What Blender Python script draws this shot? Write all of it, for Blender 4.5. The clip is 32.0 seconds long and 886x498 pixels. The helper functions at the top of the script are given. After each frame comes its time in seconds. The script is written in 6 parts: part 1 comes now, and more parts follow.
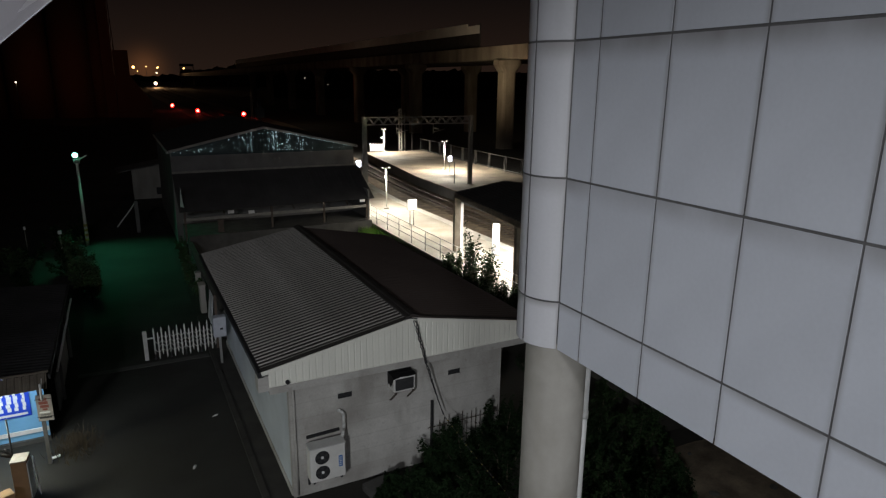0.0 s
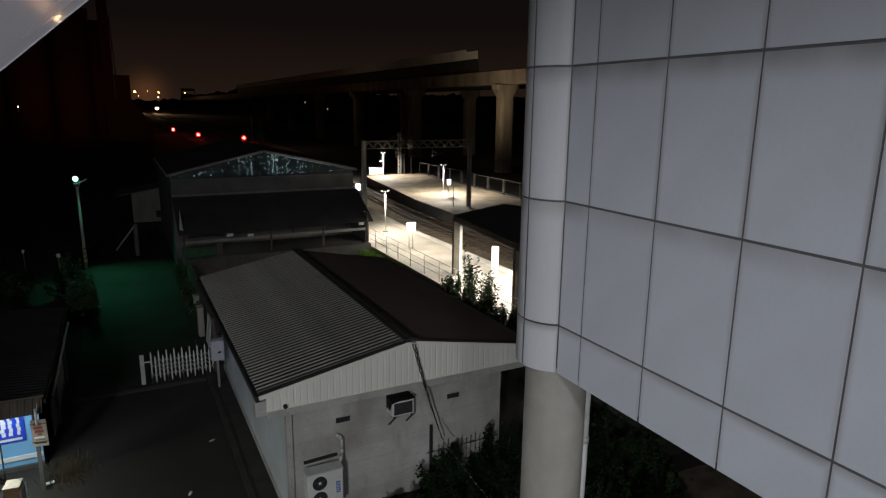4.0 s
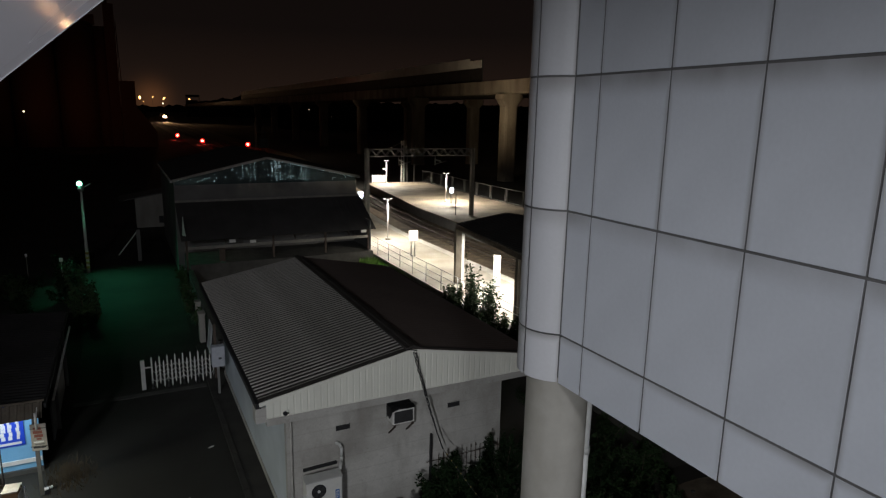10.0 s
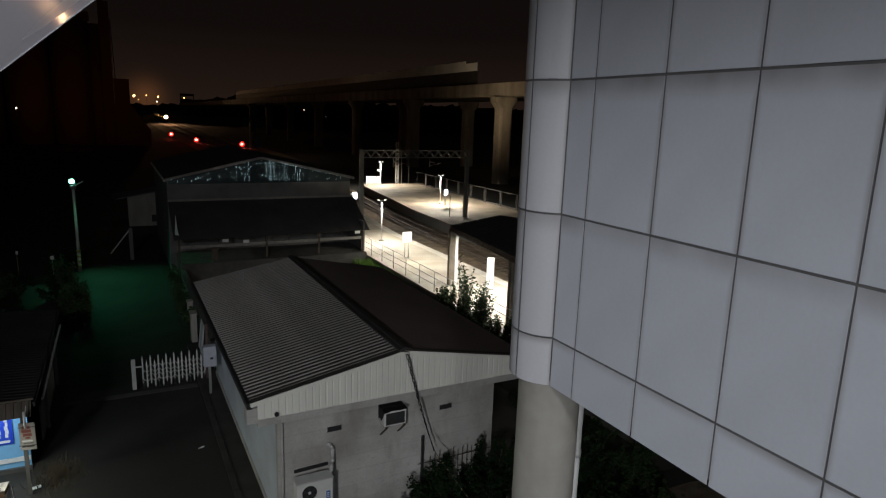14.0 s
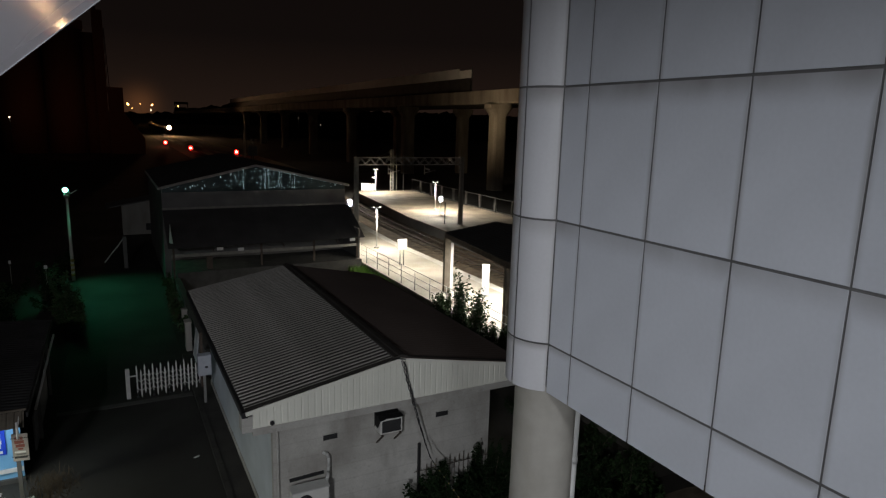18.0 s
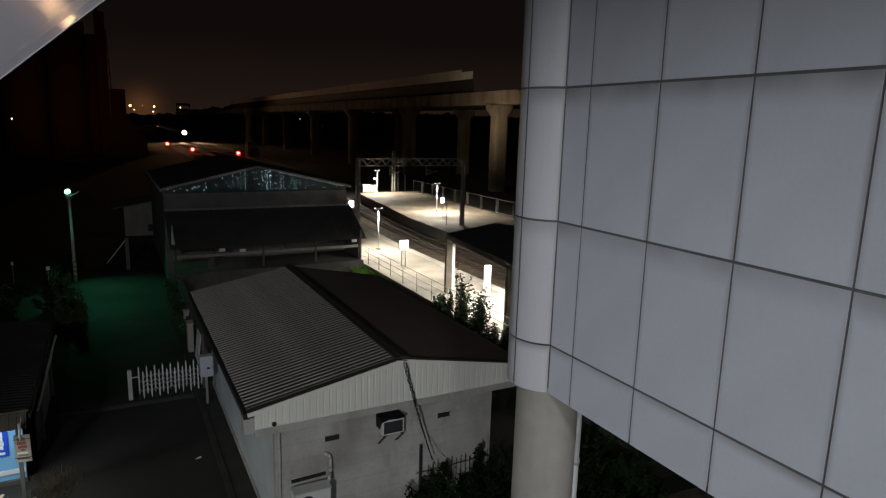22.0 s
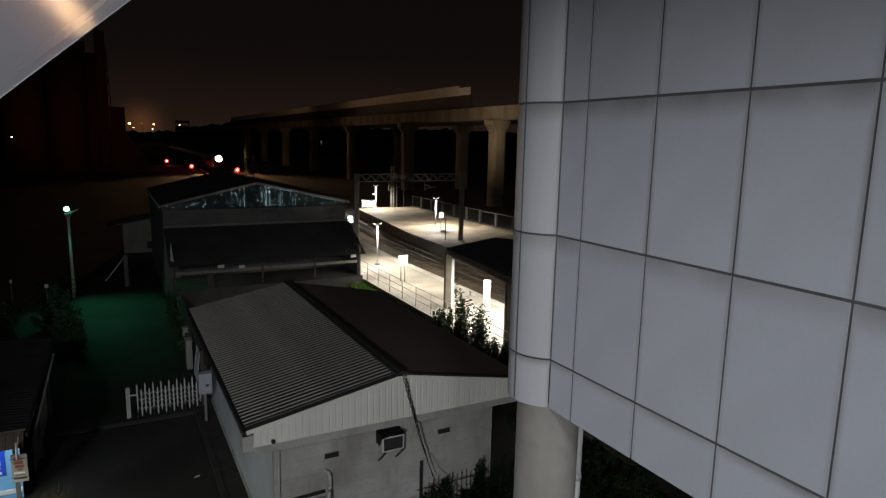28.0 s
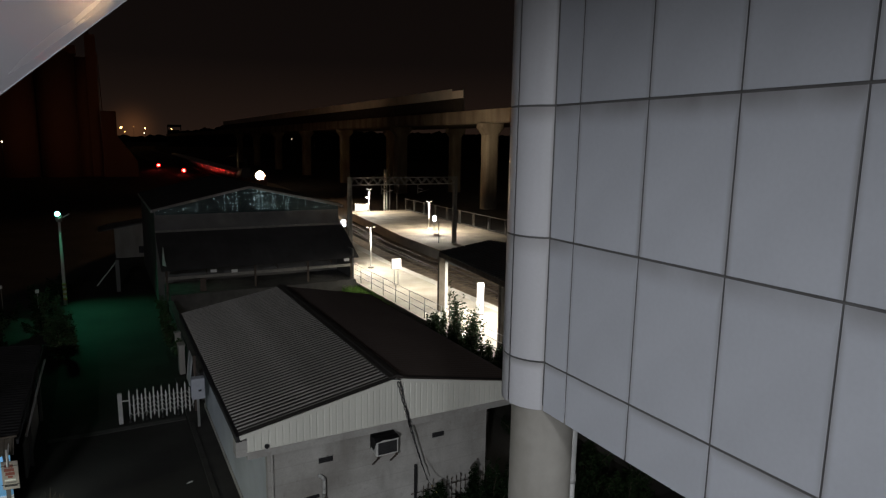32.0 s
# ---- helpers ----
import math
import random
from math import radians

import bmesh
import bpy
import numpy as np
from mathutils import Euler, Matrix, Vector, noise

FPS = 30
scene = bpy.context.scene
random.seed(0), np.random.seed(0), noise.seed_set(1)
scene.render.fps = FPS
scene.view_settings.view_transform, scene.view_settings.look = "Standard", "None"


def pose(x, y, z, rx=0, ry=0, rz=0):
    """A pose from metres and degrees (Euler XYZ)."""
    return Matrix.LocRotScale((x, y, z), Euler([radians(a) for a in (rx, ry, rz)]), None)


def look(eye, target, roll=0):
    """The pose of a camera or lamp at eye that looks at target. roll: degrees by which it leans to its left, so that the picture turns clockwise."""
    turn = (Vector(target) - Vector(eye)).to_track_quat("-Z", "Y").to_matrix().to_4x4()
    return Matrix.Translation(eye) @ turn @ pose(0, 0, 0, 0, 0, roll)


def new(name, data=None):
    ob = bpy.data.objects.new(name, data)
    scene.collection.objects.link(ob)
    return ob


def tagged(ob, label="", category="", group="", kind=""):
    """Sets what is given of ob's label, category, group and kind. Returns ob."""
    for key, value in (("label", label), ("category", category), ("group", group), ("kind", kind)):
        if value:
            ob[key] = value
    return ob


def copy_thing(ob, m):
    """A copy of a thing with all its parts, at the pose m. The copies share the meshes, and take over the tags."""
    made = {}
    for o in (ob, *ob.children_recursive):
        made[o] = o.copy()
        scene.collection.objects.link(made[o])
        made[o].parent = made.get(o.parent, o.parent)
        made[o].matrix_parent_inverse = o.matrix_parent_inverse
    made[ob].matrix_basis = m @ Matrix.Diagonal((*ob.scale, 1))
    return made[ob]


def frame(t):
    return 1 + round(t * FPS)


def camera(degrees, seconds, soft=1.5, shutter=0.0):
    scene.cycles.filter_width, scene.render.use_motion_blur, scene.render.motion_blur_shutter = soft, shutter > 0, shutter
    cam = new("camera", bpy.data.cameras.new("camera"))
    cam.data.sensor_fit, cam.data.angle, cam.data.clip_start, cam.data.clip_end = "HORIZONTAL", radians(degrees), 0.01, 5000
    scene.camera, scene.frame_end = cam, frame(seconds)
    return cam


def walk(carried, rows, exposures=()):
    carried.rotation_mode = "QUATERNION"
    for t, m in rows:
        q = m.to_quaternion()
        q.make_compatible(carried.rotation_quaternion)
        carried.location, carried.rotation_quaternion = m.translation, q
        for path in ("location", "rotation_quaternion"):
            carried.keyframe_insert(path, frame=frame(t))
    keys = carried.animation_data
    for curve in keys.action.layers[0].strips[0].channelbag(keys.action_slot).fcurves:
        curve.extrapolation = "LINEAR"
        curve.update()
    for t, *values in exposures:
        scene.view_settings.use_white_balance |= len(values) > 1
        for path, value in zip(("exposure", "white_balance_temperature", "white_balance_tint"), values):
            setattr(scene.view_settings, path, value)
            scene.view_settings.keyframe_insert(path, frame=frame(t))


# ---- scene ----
cam = camera(70.0, 32.0, soft=1.25)
# seconds, eye x y z, tilt, lean, turn
PATH = [
    (0, -0.000, 0.000, 10.000, -14.70, -0.60, -26.90),
    (0.5, 0.000, 0.000, 10.000, -14.70, -0.48, -26.57),
    (1, 0.000, -0.000, 10.000, -14.24, -0.55, -26.45),
    (1.5, 0.000, -0.000, 10.000, -14.03, -0.80, -26.56),
    (2, -0.000, 0.000, 10.000, -13.98, -1.01, -26.58),
    (2.5, -0.000, 0.000, 10.000, -13.87, -1.04, -26.33),
    (3, 0.000, 0.000, 10.000, -13.60, -0.94, -26.82),
    (3.5, 0.000, -0.000, 10.000, -13.00, -0.69, -26.92),
    (5.5, -0.000, 0.000, 10.000, -12.33, -0.54, -27.28),
    (6, -0.000, 0.000, 10.000, -12.30, -0.73, -27.05),
    (6.5, -0.000, 0.000, 10.000, -12.64, -0.85, -27.10),
    (7, -0.000, 0.000, 10.000, -12.57, -0.75, -26.91),
    (7.5, -0.000, 0.000, 10.000, -12.42, -0.83, -26.69),
    (8, -0.000, 0.000, 10.000, -12.92, -1.28, -26.49),
    (8.5, -0.000, 0.000, 10.000, -12.34, -1.40, -26.88),
    (9, -0.000, 0.000, 10.000, -12.07, -1.24, -26.71),
    (9.5, -0.000, 0.000, 10.000, -12.02, -1.16, -26.79),
    (10, -0.000, 0.000, 10.000, -11.88, -1.12, -26.69),
    (10.5, -0.000, 0.000, 10.000, -11.85, -1.23, -26.96),
    (11, -0.000, 0.000, 10.000, -11.74, -1.15, -26.76),
    (11.5, -0.000, 0.000, 10.000, -11.63, -1.38, -26.81),
    (12, -0.000, 0.000, 10.000, -11.57, -1.43, -27.03),
    (12.5, -0.000, 0.000, 10.000, -11.68, -1.58, -27.04),
    (13, -0.000, 0.000, 10.000, -11.60, -1.79, -27.24),
    (13.5, -0.000, 0.000, 10.000, -11.92, -1.84, -27.15),
    (14, -0.000, 0.000, 10.000, -11.69, -1.83, -27.13),
    (14.5, -0.000, 0.000, 10.000, -11.64, -1.88, -27.37),
    (16.5, -0.000, 0.000, 10.000, -11.39, -1.48, -27.57),
    (17, -0.000, 0.000, 10.000, -11.17, -1.47, -27.59),
    (17.5, -0.000, 0.000, 10.000, -11.07, -1.52, -27.77),
    (18, -0.000, 0.000, 10.000, -11.06, -1.58, -27.62),
    (18.5, -0.000, 0.000, 10.000, -11.02, -1.79, -27.69),
    (19, -0.000, 0.000, 10.000, -11.27, -1.83, -27.48),
    (19.5, -0.000, 0.000, 10.000, -11.18, -1.89, -27.69),
    (20, -0.000, 0.000, 10.000, -10.96, -1.85, -27.65),
    (20.5, -0.000, 0.000, 10.000, -10.85, -1.68, -27.49),
    (21, -0.000, 0.000, 10.000, -10.92, -1.79, -27.73),
    (21.5, -0.000, 0.000, 10.000, -10.88, -1.65, -27.79),
    (22, -0.000, 0.000, 10.000, -10.97, -1.51, -27.48),
    (22.5, -0.000, 0.000, 10.000, -10.82, -1.42, -27.62),
    (23, -0.000, 0.000, 10.000, -10.84, -1.50, -27.45),
    (23.5, -0.000, 0.000, 10.000, -10.97, -1.51, -27.60),
    (24, -0.000, 0.000, 10.000, -10.73, -1.53, -27.85),
    (24.5, -0.000, 0.000, 10.000, -10.72, -1.51, -27.90),
    (25, -0.000, 0.000, 10.000, -10.54, -1.42, -27.72),
    (25.5, -0.000, 0.000, 10.000, -10.40, -1.39, -27.68),
    (27.5, -0.000, 0.000, 10.000, -9.47, -1.16, -27.51),
    (28, -0.000, 0.000, 10.000, -9.62, -1.13, -27.63),
    (28.5, -0.000, 0.000, 10.000, -9.49, -1.28, -28.21),
    (29, -0.000, 0.000, 10.000, -9.36, -1.06, -28.12),
    (29.5, -0.000, 0.000, 10.000, -9.34, -1.13, -28.48),
    (30, -0.000, 0.000, 10.000, -9.18, -1.12, -28.46),
    (30.5, -0.000, 0.000, 10.000, -9.13, -0.92, -28.33),
    (31, -0.000, 0.000, 10.000, -9.37, -0.97, -28.33),
    (31.5, -0.000, 0.000, 10.000, -9.35, -1.01, -28.40),
    (32, -0.000, 0.000, 10.000, -9.32, -0.95, -28.27),
]
walk(cam, [(t, pose(x, y, z, 90 + rx, ry, rz)) for t, x, y, z, rx, ry, rz in PATH], exposures=((0, 0.0), (0.8, -0.13), (6, -0.13), (32, -0.17)))

# ---- night sky ----
world = bpy.data.worlds.new("night_sky")
scene.world = world
world.use_nodes = True
wn, wl = world.node_tree.nodes, world.node_tree.links
wn.clear()
w_out, w_bg = wn.new("ShaderNodeOutputWorld"), wn.new("ShaderNodeBackground")
w_tc, w_sep = wn.new("ShaderNodeTexCoord"), wn.new("ShaderNodeSeparateXYZ")
w_ramp, w_dot, w_pow, w_mix = (wn.new("ShaderNodeValToRGB"), wn.new("ShaderNodeVectorMath"), wn.new("ShaderNodeMath"), wn.new("ShaderNodeMixRGB"))
wl.new(w_tc.outputs["Generated"], w_sep.inputs[0])
wl.new(w_sep.outputs["Z"], w_ramp.inputs[0])
els = w_ramp.color_ramp.elements
els[0].position, els[0].color = 0.0, (0.0105, 0.0060, 0.0042, 1)
els[1].position, els[1].color = 0.45, (0.0019, 0.0014, 0.0013, 1)
mid = els.new(0.12)
mid.color = (0.0034, 0.0023, 0.0020, 1)
# town glow low over the line, in the direction of the far lamps
w_dot.operation = "DOT_PRODUCT"
w_dot.inputs[1].default_value = Vector((0.044, 0.998, 0.016)).normalized()
wl.new(w_tc.outputs["Generated"], w_dot.inputs[0])
w_pow.operation = "POWER"
w_pow.use_clamp = True
w_pow.inputs[1].default_value = 4200.0
wl.new(w_dot.outputs["Value"], w_pow.inputs[0])
w_mix.blend_type = "ADD"
w_mix.inputs[2].default_value = (0.040, 0.0150, 0.0048, 1)
wl.new(w_pow.outputs[0], w_mix.inputs[0])
wl.new(w_ramp.outputs[0], w_mix.inputs[1])
wl.new(w_mix.outputs[0], w_bg.inputs[0])
w_bg.inputs[1].default_value = 1.7
wl.new(w_bg.outputs[0], w_out.inputs[0])


# ---- lamps ----
def lamp(name, kind, at, power, colour, target=None, size=0.2, size_y=None, cone=None, blend=0.3):
    data = bpy.data.lights.new(name, kind)
    data.energy, data.color = power, colour
    if kind == "AREA":
        data.size = size
        if size_y:
            data.shape, data.size_y = "RECTANGLE", size_y
    else:
        data.shadow_soft_size = size
    if kind == "SPOT":
        data.spot_size, data.spot_blend = radians(cone), blend
    ob = new(name, data)
    ob.matrix_world = look(at, target) if target else pose(*at)
    return ob


WARM = (1.0, 0.93, 0.80)
lamp("forecourt_floodlight", "SPOT", (-11.0, -14.0, 13.5), 12800, (0.90, 0.93, 1.0), (5.5, 12.0, 1.0), size=0.3, cone=44, blend=1.0)
lamp("entrance_floodlight", "SPOT", (0.2, -3.0, 13.5), 1050, (0.90, 0.93, 1.0), (5.2, 9.0, 3.0), size=0.2, cone=62, blend=1.0)
# added fill behind the viewpoint that lifts the shed, store and lane
lamp("yard_fill_light", "SPOT", (-9.8, -15, 16.0), 8200, (0.93, 0.93, 1.0), (3.5, 46, 2), size=0.3, cone=29, blend=1.0)
DOWN = dict(size=0.10, cone=175, blend=0.45)
lamp("near_platform_light", "SPOT", (17.1, 42.1, 3.95), 1900, WARM, (17.1, 42.09, 0), **DOWN)
# added lamp with no post or head, brightening the near paving
lamp("near_platform_light", "SPOT", (17.3, 35.0, 3.6), 950, WARM, (17.3, 34.99, 0), **DOWN)
lamp("canopy_light", "AREA", (17.4, 25.5, 3.75), 1100, (1.0, 0.95, 0.86), (17.4, 25.5, 0), size=0.4, size_y=8)
lamp("far_platform_light", "SPOT", (30.85, 59.6, 3.86), 5200, WARM, (30.85, 59.59, 0), **DOWN)
lamp("far_platform_light", "SPOT", (31.4, 78.5, 3.86), 4300, WARM, (31.4, 78.49, 0), **DOWN)
lamp("yard_mercury_light", "SPOT", (-2.15, 43.7, 5.45), 640, (0.12, 1.0, 0.52), (-0.5, 40.3, 0), size=0.15, cone=98, blend=1.0)
lamp("booth_light", "AREA", (-3.9, 18.35, 2.25), 52, (0.75, 0.88, 1.0), (-3.9, 19.6, 0.9), size=1.8, size_y=0.12)
lamp("stall_front_light", "AREA", (-4.2, 17.0, 2.3), 130, (0.97, 1.0, 0.84), (-3.6, 15.5, 0), size=1.6, size_y=0.12)
# two added lamps without fixtures, there to brighten the viaduct
lamp("viaduct_fill_light", "SPOT", (42.0, 77.0, 11.0), 4900, (1.0, 0.78, 0.53), (54.0, 87.0, 13.0), size=0.2, cone=84, blend=1.0)
lamp("viaduct_fill_light", "POINT", (39.0, 150.0, 10.0), 220, (1.0, 0.74, 0.50), size=0.2)
# added reddish fill with no source there; it lifts the silos out of black
lamp("silo_fill_light", "SPOT", (-8.0, 150.0, 4.0), 1150, (1.0, 0.32, 0.14), (-6, 190, 15), size=0.4, cone=80, blend=1.0)


# ---- materials ----
def mat(name, colour, rough=0.7, metal=0.0, var=0.25, scale=3.0, grain=60.0, bump=0.15, per_object=0.0, spec=0.5, streak=0.0, second=None):
    m = bpy.data.materials.new(name)
    m.use_nodes = True
    nodes, links = m.node_tree.nodes, m.node_tree.links
    b = nodes["Principled BSDF"]
    tc = nodes.new("ShaderNodeTexCoord")
    big, small = nodes.new("ShaderNodeTexNoise"), nodes.new("ShaderNodeTexNoise")
    big.inputs["Scale"].default_value, big.inputs["Detail"].default_value = scale, 6
    small.inputs["Scale"].default_value, small.inputs["Detail"].default_value = grain, 3
    mp = nodes.new("ShaderNodeMapping")
    if streak:
        mp.inputs["Scale"].default_value = (1, 1, streak)
    links.new(tc.outputs["Object"], mp.inputs[0])
    links.new(mp.outputs[0], big.inputs["Vector"])
    links.new(tc.outputs["Object"], small.inputs["Vector"])
    ramp = nodes.new("ShaderNodeMapRange")
    ramp.inputs[1].default_value, ramp.inputs[2].default_value = 0.3, 0.7
    links.new(big.outputs["Fac"], ramp.inputs[0])
    mix = nodes.new("ShaderNodeMixRGB")
    dark = second or tuple(c * (1 - var) for c in colour)
    mix.inputs[1].default_value, mix.inputs[2].default_value = (*colour, 1), (*dark, 1)
    links.new(ramp.outputs[0], mix.inputs[0])
    fine = nodes.new("ShaderNodeMixRGB")
    fine.blend_type = "MULTIPLY"
    fine.inputs[0].default_value = min(1.0, var)
    links.new(mix.outputs[0], fine.inputs[1])
    links.new(small.outputs["Fac"], fine.inputs[2])
    last = fine.outputs[0]
    if per_object:
        info, hsv, rng = nodes.new("ShaderNodeObjectInfo"), nodes.new("ShaderNodeHueSaturation"), nodes.new("ShaderNodeMapRange")
        rng.inputs[3].default_value, rng.inputs[4].default_value = 1 - per_object, 1 + per_object
        links.new(info.outputs["Random"], rng.inputs[0])
        links.new(rng.outputs[0], hsv.inputs["Value"])
        links.new(last, hsv.inputs["Color"])
        last = hsv.outputs[0]
    links.new(last, b.inputs["Base Color"])
    b.inputs["Metallic"].default_value = metal
    b.inputs["Specular IOR Level"].default_value = spec
    rr = nodes.new("ShaderNodeMapRange")
    rr.inputs[3].default_value, rr.inputs[4].default_value = max(0.02, rough - 0.12), min(1, rough + 0.12)
    links.new(big.outputs["Fac"], rr.inputs[0])
    links.new(rr.outputs[0], b.inputs["Roughness"])
    if bump:
        bp = nodes.new("ShaderNodeBump")
        bp.inputs["Strength"].default_value, bp.inputs["Distance"].default_value = bump, 0.02
        links.new(small.outputs["Fac"], bp.inputs["Height"])
        links.new(bp.outputs[0], b.inputs["Normal"])
    return m


def glow(name, colour, power):
    m = bpy.data.materials.new(name)
    m.use_nodes = True
    b = m.node_tree.nodes["Principled BSDF"]
    b.inputs["Base Color"].default_value = (*colour, 1)
    b.inputs["Emission Color"].default_value, b.inputs["Emission Strength"].default_value = (*colour, 1), power
    return m


def panel_material(name, colour, second=None, streak=0.0):
    """Pale enamelled panel with grime that runs down from the joint above it."""
    m = mat(name, colour, 0.50, 0.0, 0.08, 1.1, 25, 0.03, 0.03, 0.35, streak=streak, second=second)
    nodes, links = m.node_tree.nodes, m.node_tree.links
    b = nodes["Principled BSDF"]
    tc, sep = nodes.new("ShaderNodeTexCoord"), nodes.new("ShaderNodeSeparateXYZ")
    links.new(tc.outputs["Generated"], sep.inputs[0])
    up, left, right = nodes.new("ShaderNodeMapRange"), nodes.new("ShaderNodeMapRange"), nodes.new("ShaderNodeMapRange")
    for n, a, c in ((up, 0.82, 1.02), (left, 0.06, -0.03), (right, 0.94, 1.03)):
        n.inputs[1].default_value, n.inputs[2].default_value = a, c
        n.interpolation_type = "SMOOTHSTEP"
    links.new(sep.outputs["Z"], up.inputs[0])
    links.new(sep.outputs["Y"], left.inputs[0])
    links.new(sep.outputs["Y"], right.inputs[0])
    m1, m2 = nodes.new("ShaderNodeMath"), nodes.new("ShaderNodeMath")
    m1.operation = m2.operation = "MAXIMUM"
    links.new(up.outputs[0], m1.inputs[0])
    links.new(left.outputs[0], m1.inputs[1])
    links.new(m1.outputs[0], m2.inputs[0])
    links.new(right.outputs[0], m2.inputs[1])
    drip, mp = nodes.new("ShaderNodeTexNoise"), nodes.new("ShaderNodeMapping")
    geo = nodes.new("ShaderNodeNewGeometry")
    mp.inputs["Scale"].default_value = (1, 1.5, 0.6)
    links.new(geo.outputs["Position"], mp.inputs[0])
    links.new(mp.outputs[0], drip.inputs["Vector"])
    drip.inputs["Scale"].default_value, drip.inputs["Detail"].default_value = 1.1, 3
    mul, amt = nodes.new("ShaderNodeMath"), nodes.new("ShaderNodeMath")
    mul.operation = amt.operation = "MULTIPLY"
    links.new(m2.outputs[0], mul.inputs[0])
    links.new(drip.outputs["Fac"], mul.inputs[1])
    links.new(mul.outputs[0], amt.inputs[0])
    info, share = nodes.new("ShaderNodeObjectInfo"), nodes.new("ShaderNodeMapRange")
    share.inputs[3].default_value, share.inputs[4].default_value = 0.55, 1.25
    links.new(info.outputs["Random"], share.inputs[0])
    links.new(share.outputs[0], amt.inputs[1])
    grime = nodes.new("ShaderNodeMixRGB")
    grime.inputs[2].default_value = (0.17, 0.15, 0.13, 1)
    old = b.inputs["Base Color"].links[0].from_socket
    links.new(amt.outputs[0], grime.inputs[0])
    links.new(old, grime.inputs[1])
    links.new(grime.outputs[0], b.inputs["Base Color"])
    return m


def plaster_material():
    """Thin grey-white render over blockwork: cloudy stains, runs of dirt and faint courses."""
    m = mat("painted_plaster", (0.60, 0.585, 0.54), 0.85, 0, 0.25, 0.9, 22, 0.12, second=(0.36, 0.345, 0.31), streak=0.7)
    nodes, links = m.node_tree.nodes, m.node_tree.links
    b = nodes["Principled BSDF"]
    geo = nodes.new("ShaderNodeNewGeometry")
    last = b.inputs["Base Color"].links[0].from_socket
    for size, squash, lo, hi, share, tint in ((0.55, (1.0, 1.0, 1.5), 0.50, 0.74, 0.60, (0.20, 0.185, 0.16)), (2.2, (1.0, 1.0, 0.28), 0.54, 0.78, 0.50, (0.17, 0.155, 0.13)), (7.0, (1.0, 1.0, 1.0), 0.60, 0.74, 0.30, (0.15, 0.14, 0.12))):
        mp, tex, rng, mul, mix = (nodes.new("ShaderNodeMapping"), nodes.new("ShaderNodeTexNoise"), nodes.new("ShaderNodeMapRange"), nodes.new("ShaderNodeMath"), nodes.new("ShaderNodeMixRGB"))
        mp.inputs["Scale"].default_value = squash
        mp.inputs["Location"].default_value = (size, 3.1, 1.7)
        tex.inputs["Scale"].default_value, tex.inputs["Detail"].default_value = size, 7
        rng.inputs[1].default_value, rng.inputs[2].default_value = lo, hi
        mul.operation = "MULTIPLY"
        mul.inputs[1].default_value = share
        links.new(geo.outputs["Position"], mp.inputs[0])
        links.new(mp.outputs[0], tex.inputs["Vector"])
        links.new(tex.outputs["Fac"], rng.inputs[0])
        links.new(rng.outputs[0], mul.inputs[0])
        links.new(mul.outputs[0], mix.inputs[0])
        links.new(last, mix.inputs[1])
        mix.inputs[2].default_value = (*tint, 1)
        last = mix.outputs[0]
    # block courses that show through the render
    sep, tall, saw, line, mul, mix = (nodes.new("ShaderNodeSeparateXYZ"), nodes.new("ShaderNodeMath"), nodes.new("ShaderNodeMath"), nodes.new("ShaderNodeMapRange"), nodes.new("ShaderNodeMath"), nodes.new("ShaderNodeMixRGB"))
    tall.operation, saw.operation, mul.operation = "DIVIDE", "FRACT", "MULTIPLY"
    tall.inputs[1].default_value, mul.inputs[1].default_value = 0.42, 0.28
    line.inputs[1].default_value, line.inputs[2].default_value = 0.10, 0.0
    links.new(geo.outputs["Position"], sep.inputs[0])
    links.new(sep.outputs["Z"], tall.inputs[0])
    links.new(tall.outputs[0], saw.inputs[0])
    links.new(saw.outputs[0], line.inputs[0])
    links.new(line.outputs[0], mul.inputs[0])
    links.new(mul.outputs[0], mix.inputs[0])
    links.new(last, mix.inputs[1])
    mix.inputs[2].default_value = (0.24, 0.225, 0.20, 1)
    links.new(mix.outputs[0], b.inputs["Base Color"])
    return m


def frosted_pane(rough=0.2):
    """White frosted pane: a glossy face that lets scattered light through."""
    m = mat("frosted_white_pane", (0.175, 0.167, 0.172), rough, 0, 0.05, 4.0, 60, 0.004)
    nodes, links = m.node_tree.nodes, m.node_tree.links
    out, b = nodes["Material Output"], nodes["Principled BSDF"]
    tr, mix = nodes.new("ShaderNodeBsdfTranslucent"), nodes.new("ShaderNodeMixShader")
    tr.inputs[0].default_value = (0.285, 0.275, 0.285, 1)
    mix.inputs[0].default_value = 0.6
    links.new(b.outputs[0], mix.inputs[1])
    links.new(tr.outputs[0], mix.inputs[2])
    links.new(mix.outputs[0], out.inputs["Surface"])
    return m


SOFFIT = frosted_pane(0.25)
SOFFIT_EDGE = frosted_pane(0.135)
EDGE_GLOSS = mat("glossy_pane_edge", (0.30, 0.30, 0.31), 0.14, 0, 0.05, 4.0, 60, 0.0)
PANEL = panel_material("enamel_panel", (0.60, 0.62, 0.66))
# base toned down against the floodlight on the curve; brown runs are dirt
PANEL_CURVED = panel_material("toned_dirty_curved_panel", (0.56, 0.56, 0.575), (0.40, 0.39, 0.385), 0.1)
SEALANT = mat("grey_sealant", (0.150, 0.145, 0.142), 0.8)
CONCRETE = mat("concrete", (0.42, 0.40, 0.36), 0.85, 0, 0.3, 1.3, 35, 0.25, streak=0.3)
